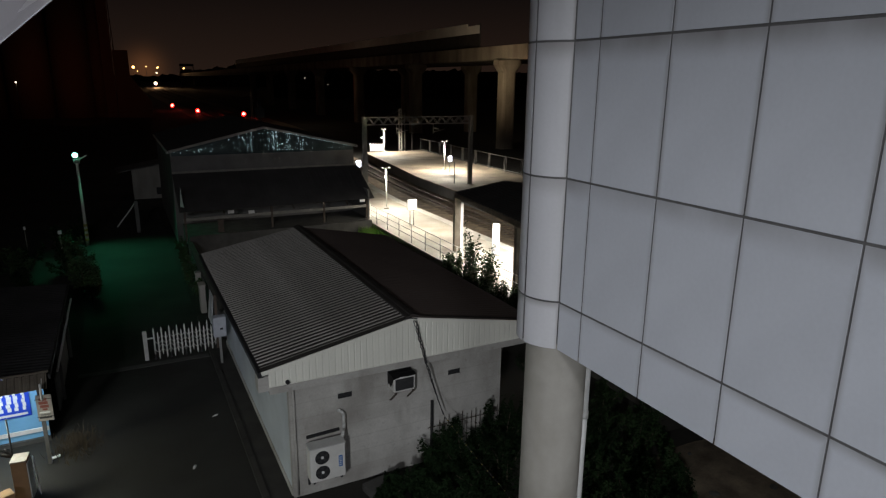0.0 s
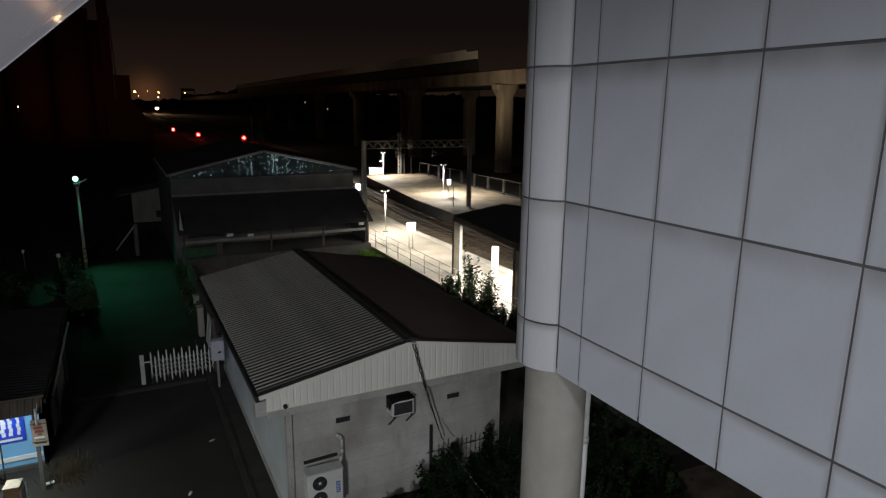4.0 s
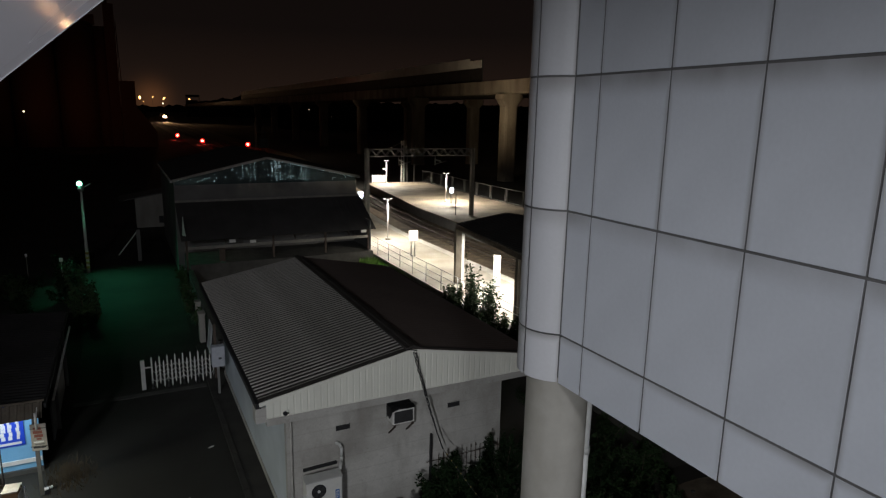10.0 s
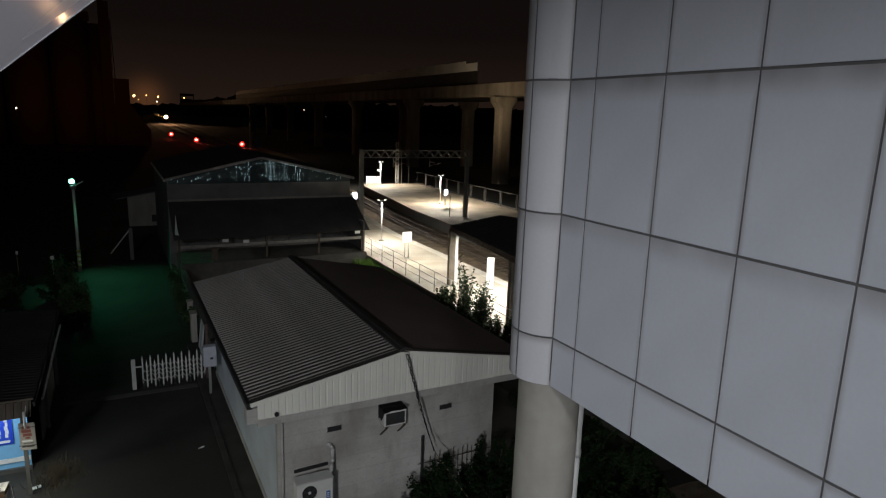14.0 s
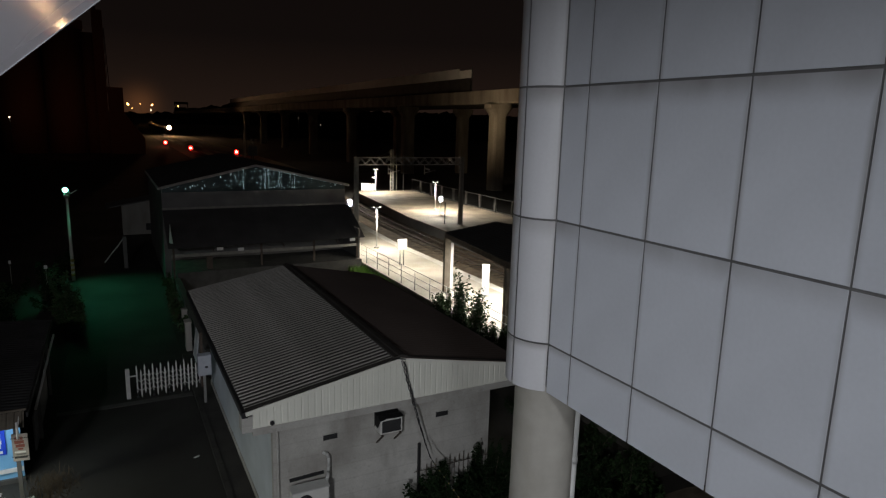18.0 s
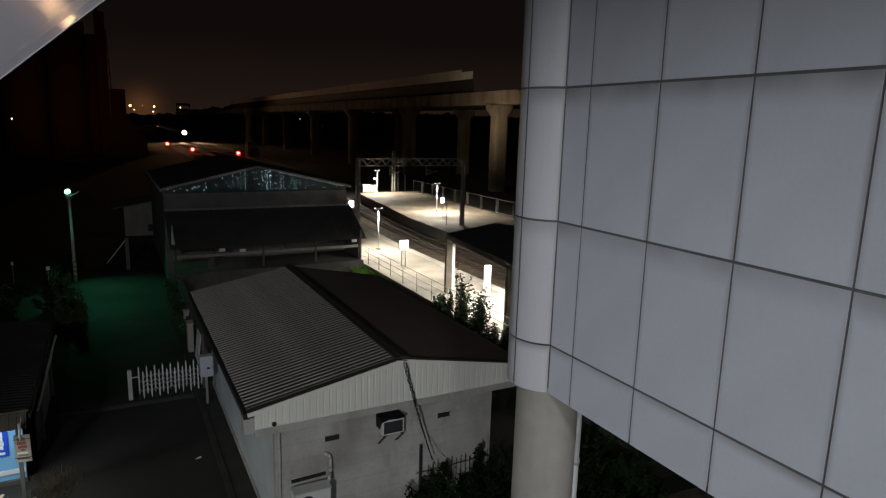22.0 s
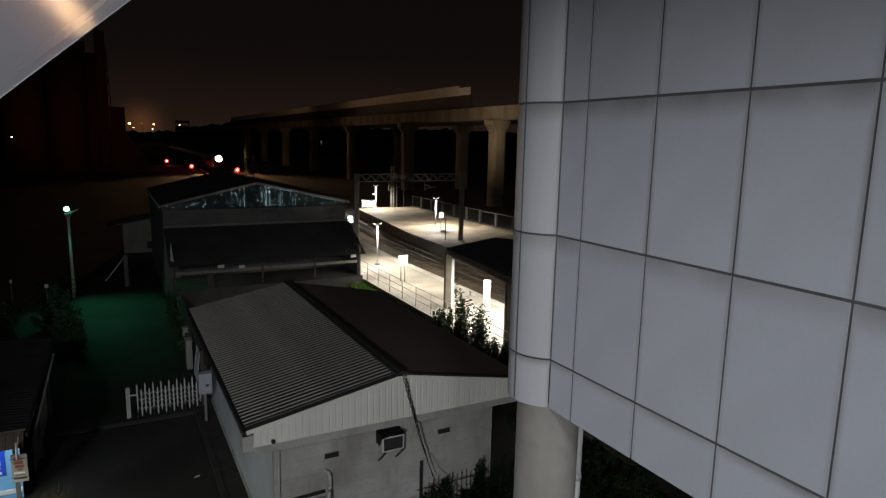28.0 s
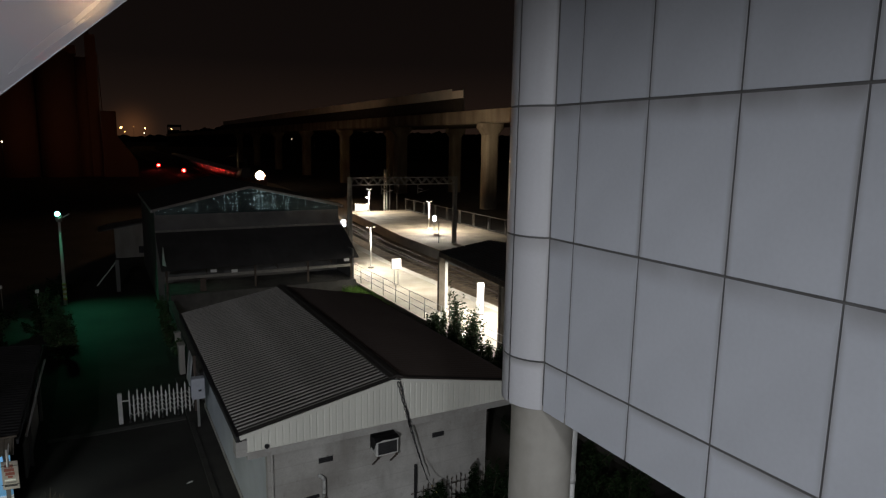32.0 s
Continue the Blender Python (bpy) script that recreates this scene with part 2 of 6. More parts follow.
COLUMN = mat("column_concrete", (0.44, 0.42, 0.375), 0.8, 0, 0.2, 0.8, 7, 0.06, second=(0.20, 0.185, 0.15), streak=0.45)
ASPHALT = mat("asphalt", (0.029, 0.028, 0.022), 0.85, 0, 0.45, 0.4, 80, 0.4, second=(0.014, 0.012, 0.008))
SOIL = mat("earth", (0.030, 0.026, 0.018), 0.95, 0, 0.5, 0.25, 12, 0.5)
PALE_EARTH = mat("pale_earth", (0.30, 0.235, 0.16), 0.95, 0, 0.5, 1.6, 14, 0.6, second=(0.11, 0.085, 0.055))
KERB = mat("kerb_concrete", (0.085, 0.082, 0.074), 0.9, 0, 0.35, 2, 40, 0.3)
PLASTER = plaster_material()
PLASTER_BLUE = mat("pale_blue_plaster", (0.60, 0.65, 0.67), 0.8, 0, 0.2, 0.9, 30, 0.12)
FASCIA = mat("cream_ribbed_sheet", (0.84, 0.83, 0.73), 0.5, 0, 0.14, 1.2, 40, 0.05, streak=0.2)
# one roof paint split into tones: each slope's light is put into colour
ROOF_BROWN = mat("right_slope_tone_sheet", (0.175, 0.1372, 0.1176), 0.6, 0.0, 0.3, 0.5, 30, 0.04, spec=0.3)
ROOF = mat("shade_tone_brown_sheet", (0.050, 0.043, 0.039), 0.6, 0.0, 0.35, 0.6, 30, 0.04, spec=0.3)
RIB = mat("lit_tone_rib_paint", (0.36, 0.345, 0.315), 0.45, 0.0, 0.4, 0.4, 20, 0.04, second=(0.11, 0.10, 0.085), spec=0.4)
ROOF_DARK = mat("dark_sheet_roof", (0.032, 0.029, 0.027), 0.75, 0, 0.3, 0.8, 30, 0.1)
RUST = mat("old_steel", (0.12, 0.09, 0.07), 0.7, 0.3, 0.4, 4, 40, 0.2)
STEEL = mat("galvanised_steel", (0.42, 0.42, 0.40), 0.45, 0.7, 0.2, 5, 60, 0.05)
DARKSTEEL = mat("dark_steel", (0.05, 0.05, 0.05), 0.55, 0.5, 0.2, 5, 60, 0.05)
WHITE = mat("white_paint", (0.74, 0.74, 0.71), 0.5, 0, 0.15, 4, 60, 0.05)
PVC = mat("grey_pvc", (0.55, 0.55, 0.52), 0.5, 0, 0.15, 4, 60, 0.03)
BLACK = mat("black_plastic", (0.015, 0.015, 0.016), 0.6, 0, 0.2, 5, 60, 0.05)
CASING = mat("off_white_casing", (0.72, 0.71, 0.66), 0.5, 0, 0.15, 3, 50, 0.05)
GATEPAINT = mat("chalky_gate_paint", (0.56, 0.555, 0.52), 0.6, 0, 0.25, 5, 50, 0.06)
BOXPAINT = mat("dull_blue_white_paint", (0.46, 0.48, 0.52), 0.6, 0, 0.2, 4, 50, 0.05)
PAVE = mat("dirty_slab", (0.042, 0.038, 0.031), 0.9, 0, 0.45, 1.2, 40, 0.3)
GRILLE = mat("dark_grille", (0.06, 0.06, 0.06), 0.6, 0.3, 0.2, 6, 60, 0.1)
PLATFORM_FAR = mat("worn_platform_paving", (0.30, 0.245, 0.175), 0.85, 0, 0.35, 0.35, 9, 0.2, second=(0.10, 0.078, 0.052))
STALL_ROOF = mat("grimy_roof_sheet", (0.034, 0.033, 0.033), 0.85, 0, 0.5, 0.9, 14, 0.15, spec=0.2)
AWNING = mat("faded_awning_sheet", (0.070, 0.067, 0.065), 0.75, 0, 0.3, 0.8, 30, 0.1)
FENCE_STEEL = mat("grey_fence_steel", (0.065, 0.062, 0.056), 0.7, 0.3, 0.25, 4, 50, 0.08)
DULL = mat("dull_steel", (0.30, 0.285, 0.255), 0.7, 0.25, 0.25, 4, 50, 0.08)
PLATFORM = mat("platform_paving", (0.46, 0.43, 0.36), 0.8, 0, 0.3, 0.6, 12, 0.15, second=(0.30, 0.27, 0.21))
EDGE = mat("platform_edge_stone", (0.55, 0.53, 0.47), 0.8, 0, 0.2, 1.5, 30, 0.2)
BALLAST = mat("ballast", (0.25, 0.185, 0.12), 0.95, 0, 0.6, 1.2, 22, 1.0)
RAIL = mat("worn_rail", (0.085, 0.065, 0.05), 0.65, 0.25, 0.3, 3, 40, 0.05)
# three tones of one leaf, darker where a shrub stands in shade
LEAF = mat("leaf_green", (0.050, 0.105, 0.030), 0.6, 0, 0.5, 2.5, 20, 0.0)
LEAF_DARK = mat("shaded_leaf_green", (0.022, 0.044, 0.017), 0.85, 0, 0.6, 1.5, 20, 0.0, spec=0.06)
LEAF_MID = mat("mid_lit_leaf_green", (0.034, 0.068, 0.022), 0.75, 0, 0.5, 2.5, 20, 0.0, spec=0.15)
GRASS = mat("grass_green", (0.15, 0.30, 0.035), 0.7, 0, 0.4, 2.5, 20, 0.0)
BARK = mat("bark", (0.10, 0.075, 0.05), 0.9, 0, 0.4, 6, 40, 0.4)
SHEDWALL = mat("grey_shed_sheet", (0.17, 0.165, 0.158), 0.7, 0, 0.3, 0.8, 30, 0.1)
TEALSHEET = mat("teal_gable_sheet", (0.026, 0.055, 0.057), 0.45, 0, 0.3, 1.5, 30, 0.1)
ROOF_TRIM = mat("brown_roof_trim", (0.052, 0.046, 0.041), 0.6, 0, 0.3, 1.5, 30, 0.08, spec=0.3)
DRY = mat("dry_stalks", (0.085, 0.062, 0.034), 0.9, 0, 0.4, 3, 30, 0.0)
TIMBER = mat("weathered_timber", (0.20, 0.17, 0.13), 0.85, 0, 0.4, 2, 40, 0.3)
CARDBOARD = mat("brown_board", (0.34, 0.20, 0.10), 0.8, 0, 0.25, 3, 40, 0.1)
BLUEWALL = mat("sky_blue_wall", (0.20, 0.47, 0.72), 0.6, 0, 0.2, 1.5, 30, 0.1)
BLUECLOTH = mat("deep_blue_banner", (0.010, 0.06, 0.55), 0.6, 0, 0.2, 3, 60, 0.1)
REDPAINT = mat("faded_red_print", (0.26, 0.075, 0.055), 0.6, 0, 0.3, 8, 60, 0.05)
VIADUCT = mat("viaduct_concrete", (0.29, 0.25, 0.19), 0.85, 0, 0.45, 0.45, 6, 0.2, second=(0.12, 0.095, 0.07), streak=0.3)
BARRIER = mat("pale_barrier_panel", (0.80, 0.77, 0.71), 0.7, 0, 0.2, 0.3, 6, 0.05)
SILO = mat("silo_concrete", (0.17, 0.085, 0.058), 0.9, 0, 0.3, 0.08, 3, 0.1, streak=0.3)
TREELINE = mat("distant_trees", (0.014, 0.015, 0.011), 0.95, 0, 0.5, 0.05, 1.5, 0.0)
WAGON = mat("wagon_paint", (0.030, 0.026, 0.026), 0.22, 0.2, 0.3, 0.6, 15, 0.05)
LOCO = mat("orange_loco_paint", (0.07, 0.030, 0.015), 0.5, 0.1, 0.25, 0.8, 15, 0.05)
GLASS_DARK = mat("dark_glass", (0.01, 0.012, 0.014), 0.08, 0, 0.1, 2, 40, 0.0)
WORN_BOARD = mat("worn_notice_paint", (0.40, 0.37, 0.33), 0.7, 0, 0.3, 6, 40, 0.05)
YELLOW = mat("yellow_band", (0.34, 0.27, 0.08), 0.6, 0, 0.3, 4, 50, 0.05)
BLUELABEL = mat("blue_label", (0.05, 0.16, 0.42), 0.5, 0, 0.1, 8, 60, 0.0)
RED_CORE = glow("red_lamp_core", (1.0, 0.14, 0.10), 30)
RED_GLOW = glow("red_signal_glow", (1.0, 0.010, 0.007), 6.0)
HEAD_GLOW = glow("headlight_glow", (1.0, 0.56, 0.27), 1150)
LAMP_GLOW = glow("lamp_head_glow", (1.0, 0.96, 0.86), 2.5)
COOL_GLOW = glow("cool_disc_glow", (0.85, 0.90, 1.0), 4)
GREEN_GLOW = glow("mercury_glow", (0.22, 1.0, 0.62), 16)
AMBER_GLOW = glow("far_amber_glow", (1.0, 0.45, 0.12), 14.0)
PALE_GLOW = glow("far_pale_glow", (1.0, 0.80, 0.55), 3.0)
# glow for the glints on the shed gable, which holds no lamp
GLINT = glow("glint_backing_glow", (0.55, 0.82, 0.86), 1.55)


# ---- shape helpers ----
def box(bm, lo, hi, m=None):
    (x0, y0, z0), (x1, y1, z1) = lo, hi
    vs = [bm.verts.new(Vector(p) if m is None else m @ Vector(p)) for p in
          ((x0, y0, z0), (x1, y0, z0), (x1, y1, z0), (x0, y1, z0), (x0, y0, z1), (x1, y0, z1), (x1, y1, z1), (x0, y1, z1))]
    for f in ((0, 3, 2, 1), (4, 5, 6, 7), (0, 1, 5, 4), (1, 2, 6, 5), (2, 3, 7, 6), (3, 0, 4, 7)):
        bm.faces.new([vs[i] for i in f])
    return bm


def tube(bm, a, b, r, r2=None, n=10, caps=True):
    a, b = Vector(a), Vector(b)
    q = (b - a).to_track_quat("Z", "Y")
    r2 = r if r2 is None else r2
    rings = []
    for p, rad in ((a, r), (b, r2)):
        rings.append([bm.verts.new(p + q @ Vector((rad * math.cos(2 * math.pi * i / n), rad * math.sin(2 * math.pi * i / n), 0))) for i in range(n)])
    for i in range(n):
        f = bm.faces.new((rings[0][i], rings[0][(i + 1) % n], rings[1][(i + 1) % n], rings[1][i]))
        f.smooth = True
    if caps:
        bm.faces.new(rings[0][::-1])
        bm.faces.new(rings[1])
    return bm


def ball(bm, c, r, n=12, m=8):
    rings = []
    for j in range(1, m):
        a = math.pi * j / m
        rings.append([bm.verts.new((c[0] + r * math.sin(a) * math.cos(2 * math.pi * i / n), c[1] + r * math.sin(a) * math.sin(2 * math.pi * i / n), c[2] + r * math.cos(a))) for i in range(n)])
    top, low = bm.verts.new((c[0], c[1], c[2] + r)), bm.verts.new((c[0], c[1], c[2] - r))
    for i in range(n):
        k = (i + 1) % n
        bm.faces.new((top, rings[0][i], rings[0][k]))
        bm.faces.new((low, rings[-1][k], rings[-1][i]))
        for p, q in zip(rings, rings[1:]):
            bm.faces.new((p[i], q[i], q[k], p[k]))
    return bm


def pipe(bm, pts, r, n=8):
    for a, b in zip(pts, pts[1:]):
        tube(bm, a, b, r, n=n)
    return bm


def bar(bm, a, b, w, h):
    """A square bar from a to b."""
    a, b = Vector(a), Vector(b)
    q = (b - a).to_track_quat("Y", "Z")
    m = Matrix.Translation(a) @ q.to_matrix().to_4x4()
    return box(bm, (-w / 2, 0, -h / 2), (w / 2, (b - a).length, h / 2), m)


def prism(bm, outline, z0, z1):
    lo = [bm.verts.new((x, y, z0)) for x, y in outline]
    hi = [bm.verts.new((x, y, z1)) for x, y in outline]
    n = len(outline)
    bm.faces.new(lo[::-1])
    bm.faces.new(hi)
    for i in range(n):
        bm.faces.new((lo[i], lo[(i + 1) % n], hi[(i + 1) % n], hi[i]))
    return bm


def extrude_y(bm, outline, y0, y1):
    """An outline in x and z, drawn out along y."""
    lo = [bm.verts.new((x, y0, z)) for x, z in outline]
    hi = [bm.verts.new((x, y1, z)) for x, z in outline]
    n = len(outline)
    bm.faces.new(lo)
    bm.faces.new(hi[::-1])
    for i in range(n):
        bm.faces.new((lo[i], hi[i], hi[(i + 1) % n], lo[(i + 1) % n]))
    return bm


def finish(bm, name, material, bevel=0.0, smooth=False):
    bmesh.ops.recalc_face_normals(bm, faces=bm.faces)
    if bevel:
        bmesh.ops.bevel(bm, geom=list(bm.edges), offset=bevel, segments=2, affect="EDGES", clamp_overlap=True)
    me = bpy.data.meshes.new(name)
    bm.to_mesh(me)
    bm.free()
    me.materials.append(material)
    if smooth:
        for p in me.polygons:
            p.use_smooth = True
    return me


def part(name, bm, material, parent, label="", bevel=0.0, smooth=False):
    ob = new(name, finish(bm, name, material, bevel, smooth))
    ob.parent = parent
    if label:
        tagged(ob, label)
    return ob


def solid(name, bm, material, label, category, group="", kind="", bevel=0.0, smooth=False):
    return tagged(new(name, finish(bm, name, material, bevel, smooth)), label, category, group, kind)


def thing(name, at, label, category, group="", kind="", turn=0):
    ob = new(name)
    ob.matrix_world = pose(*at, 0, 0, turn)
    ob.empty_display_size = 0.2
    return tagged(ob, label, category, group, kind)


def B():
    return bmesh.new()


def ribbed(bm, o, along, up, length, height, pitch, depth, normal, flat=0.5):
    """A trapezoid-ribbed sheet: ribs run in direction up, repeat in direction along. Two-sided thin solid."""
    o, along, up, normal = Vector(o), Vector(along).normalized(), Vector(up).normalized(), Vector(normal).normalized()
    prof, s = [], 0.0
    while s < length - 1e-6:
        for f, h in ((0, 0), (flat, 0), (flat + 0.12, depth), (0.88, depth)):
            if s + f * pitch <= length:
                prof.append((s + f * pitch, h))
        s += pitch
    prof.append((length, 0))
    rows = []
    for k, off in ((0, 0.0), (1, 0.0), (1, -0.012), (0, -0.012)):
        rows.append([bm.verts.new(o + along * a + up * (height * k) + normal * (h + off)) for a, h in prof])
    for ra, rb in ((0, 1), (1, 2), (2, 3), (3, 0)):
        for i in range(len(prof) - 1):
            bm.faces.new((rows[ra][i], rows[ra][i + 1], rows[rb][i + 1], rows[rb][i]))
    return bm


def leaves(bm, centre, spread, count, size, rng, flat=0.5):
    """Small pointed leaves scattered through an ellipsoid."""
    cx, cy, cz = centre
    for _ in range(count):
        while True:
            p = Vector((rng.uniform(-1, 1), rng.uniform(-1, 1), rng.uniform(-1, 1)))
            if p.length < 1:
                break
        at = Vector((cx + p.x * spread[0], cy + p.y * spread[1], cz + p.z * spread[2]))
        q = Euler((rng.uniform(-1, 1), rng.uniform(-1, 1), rng.uniform(0, 6.3)))
        s = size * rng.uniform(0.6, 1.3)
        vs = [bm.verts.new(at + q.to_matrix() @ Vector(v)) for v in ((0, 0, 0), (s * flat / 2, s * 0.45, s * 0.08), (0, s, 0), (-s * flat / 2, s * 0.45, s * 0.08))]
        bm.faces.new(vs)
    return bm


# ---- ground ----
def rise(y):
    """Level of the land and the line: flat by the station, climbing gently beyond it."""
    return 0.0 if y < 125 else (y - 125) * 0.0075


def ground():
    bm = B()
    ys = [-60, 0, 60, 125, 200, 300, 450, 650, 1000, 3500]
    xs = [-2500, -200, -30, 40, 200, 2500]
    grid = [[bm.verts.new((x, y, rise(min(y, 1000)) - 0.02)) for x in xs] for y in ys]
    for i in range(len(ys) - 1):
        for j in range(len(xs) - 1):
            bm.faces.new((grid[i][j], grid[i][j + 1], grid[i + 1][j + 1], grid[i + 1][j]))
    solid("ground", bm, SOIL, "dark bare earth that reaches the horizon", "ground", kind="structure")
    bm = B()
    prism(bm, [(-14, -30), (2.25, -30), (2.25, 60), (-2.1, 60), (-2.1, 24.0), (-14, 24.0)], -0.02, 0.004)
    solid("road", bm, ASPHALT, "dark worn asphalt lane beside the low building", "road", kind="structure")


ground()


def lane_edges():
    walk_strip = thing("pavement", (0, 0, 0), "narrow concrete strip and kerb along the building wall", "pavement", kind="structure")
    rng = random.Random(4)
    y = 12.0
    while y < 27:
        ln = 0.98
        bm = B()
        box(bm, (2.25, y, -0.02), (2.42, y + ln, 0.10 + rng.uniform(-0.006, 0.006)))
        part("kerb_stone", bm, PAVE, walk_strip, bevel=0.012)
        bm = B()
        box(bm, (2.424, y, -0.02), (2.95, y + ln + 0.012, 0.06))
        part("slab", bm, PAVE, walk_strip)
        y += ln + 0.012
    bm = B()
    box(bm, (-2.1, 23.45, 0.0), (2.2, 23.75, 0.02))
    solid("gate_track", bm, KERB, "pale concrete gate threshold across the lane", "threshold", kind="structure")


lane_edges()


# ---- clad station building ----
WX = 4.5
COL = (4.75, 6.15)
YJ = [5.74, 5.33] + [4.372 - 0.964 * i for i in range(9)]
ZJ = [6.862, 7.475, 8.965, 10.455, 11.945, 13.435, 14.925]


def clad_building():
    b = thing("station_building", (0, 0, 0), "station building clad in pale enamelled panels on a round column", "building", kind="structure")
    bm = B()
    box(bm, (4.507, -12, 6.93), (15.5, 5.72, 15.5))
    part("backing_wall", bm, SEALANT, b)
    bm = B()
    box(bm, (4.56, -12, 6.895), (15.5, 6.0, 6.925))
    part("soffit", bm, CONCRETE, b)
    j, jz = 0.0085, 0.0125
    cache = {}
    for y1, y0 in zip(YJ, YJ[1:]):
        for z0, z1 in zip(ZJ, ZJ[1:]):
            w, h = round(y1 - y0 - 2 * j, 4), round(z1 - z0 - 2 * jz, 4)
            if (w, h) not in cache:
                bm = B()
                box(bm, (0, -w / 2, -h / 2), (0.006, w / 2, h / 2))
                cache[w, h] = finish(bm, "panel", PANEL, 0.002)
            ob = new("panel", cache[w, h])
            ob.parent = b
            ob.location = (WX, (y0 + y1) / 2, (z0 + z1) / 2)
    # rounded corner cladding: three curved panels a storey band
    R = 0.47
    a0 = math.atan2(-math.sqrt(R * R - (COL[0] - WX) ** 2), WX - COL[0])
    cuts = [a0 + 0.012, a0 - 1.0, a0 - 2.2, a0 - 3.3]
    gaps = [0.012, 0.032, 0.02, 0.012]
    for z0, z1 in zip(ZJ, ZJ[1:]):
        for k in range(3):
            bm = B()
            s, e = cuts[k] - gaps[k], cuts[k + 1] + gaps[k + 1]
            n = 14
            ring = []
            for i in range(n + 1):
                a = s + (e - s) * i / n
                row = []
                for r, z in ((R, z0 + jz), (R, z1 - jz), (R - 0.005, z1 - jz), (R - 0.005, z0 + jz)):
                    row.append(bm.verts.new((COL[0] + r * math.cos(a), COL[1] + r * math.sin(a), z)))
                ring.append(row)
            for i in range(n):
                for q in range(4):
                    f = bm.faces.new((ring[i][q], ring[i + 1][q], ring[i + 1][(q + 1) % 4], ring[i][(q + 1) % 4]))
                    f.smooth = q in (0, 2)
            bm.faces.new(ring[0])
            bm.faces.new(ring[-1])
            for ed in bm.edges:
                ed.smooth = all(f.smooth for f in ed.link_faces) and abs(ed.verts[0].co.z - ed.verts[1].co.z) > 0.1
            part("curved_panel", bm, PANEL_CURVED, b, "curved corner panel toned down, with brownish runs of dirt")
    bm = B()
    tube(bm, (*COL, 6.9), (*COL, 15.4), R - 0.006, n=64)
    part("corner_core", bm, SEALANT, b)
    bm = B()
    box(bm, (4.72, 5.72, 6.93), (15.5, 6.60, 15.4))
    part("end_wall", bm, CONCRETE, b)
    bm = B()
    tube(bm, (4.75, 6.06, -0.3), (4.75, 6.06, 6.93), 0.397, 0.392, n=48)
    part("column", bm, COLUMN, b, "bare round concrete column")


clad_building()


def column_pipe():
    p = thing("drainpipe", (5.40, 6.18, 0), "pale plastic drainpipe behind the concrete column", "pipe")
    bm = B()
    tube(bm, (0, 0, 0), (0, 0, 6.9), 0.045, n=12)
    part("pipe", bm, PVC, p)
    for z in (1.5, 3.6, 5.5):
        bm = B()
        tube(bm, (0, 0, z), (0, 0, z + 0.1), 0.056, n=12)
        part("collar", bm, PVC, p)


column_pipe()


# ---- slanted frosted pane over the viewpoint ----
def slanted_soffit():
    n = Vector((0.69, 0.035, -0.725)).normalized()
    e1, e2 = Vector((-0.1316, 1.2362, 0.0679)), Vector((0.0531, 1.1643, 0.2184))
    h = 0.08
    eye = Vector((0, 0, 10))
    a = eye + e1 * (-h / e1.dot(n))
    c = eye + e2 * (-h / e2.dot(n))
    d = (c - a).normalized()
    back = n.cross(d)
    if back.y > 0:
        back = -back
    p, q = a - d * 0.7, c + d * 0.5
    s = thing("slanted_soffit", (0, 0, 0), "glossy frosted white slanted pane over the viewpoint", "soffit", kind="structure")
    for name, b0, b1, proud, material in (("panel", 0.1005, 1.2, 0.0, SOFFIT), ("edge_band", 0.0, 0.1, 0.0, SOFFIT_EDGE)):
        bm = B()
        vs = []
        for off in (proud, -0.015):
            for v in (p + back * b0, q + back * b0, q + back * b1, p + back * b1):
                vs.append(bm.verts.new(v + n * off))
        for f in ((0, 1, 2, 3), (4, 7, 6, 5), (0, 4, 5, 1), (1, 5, 6, 2), (2, 6, 7, 3), (3, 7, 4, 0)):
            bm.faces.new([vs[i] for i in f])
        part(name, bm, material, s).visible_shadow = False
    bm = B()
    tube(bm, p + n * 0.0006, q + n * 0.0006, 0.0009, n=16)
    part("edge_bead", bm, EDGE_GLOSS, s, "thin glossy rounded pane edge").visible_shadow = False


slanted_soffit()


# ---- low building with ribbed roof ----
HX0, HX1, HY0, HY1 = 2.96, 8.88, 13.76, 24.2
RX, RZ, EZ = 6.0, 4.42, 3.72
EX0, EX1 = 2.30, 9.72
RY0, RY1 = 13.36, 24.45


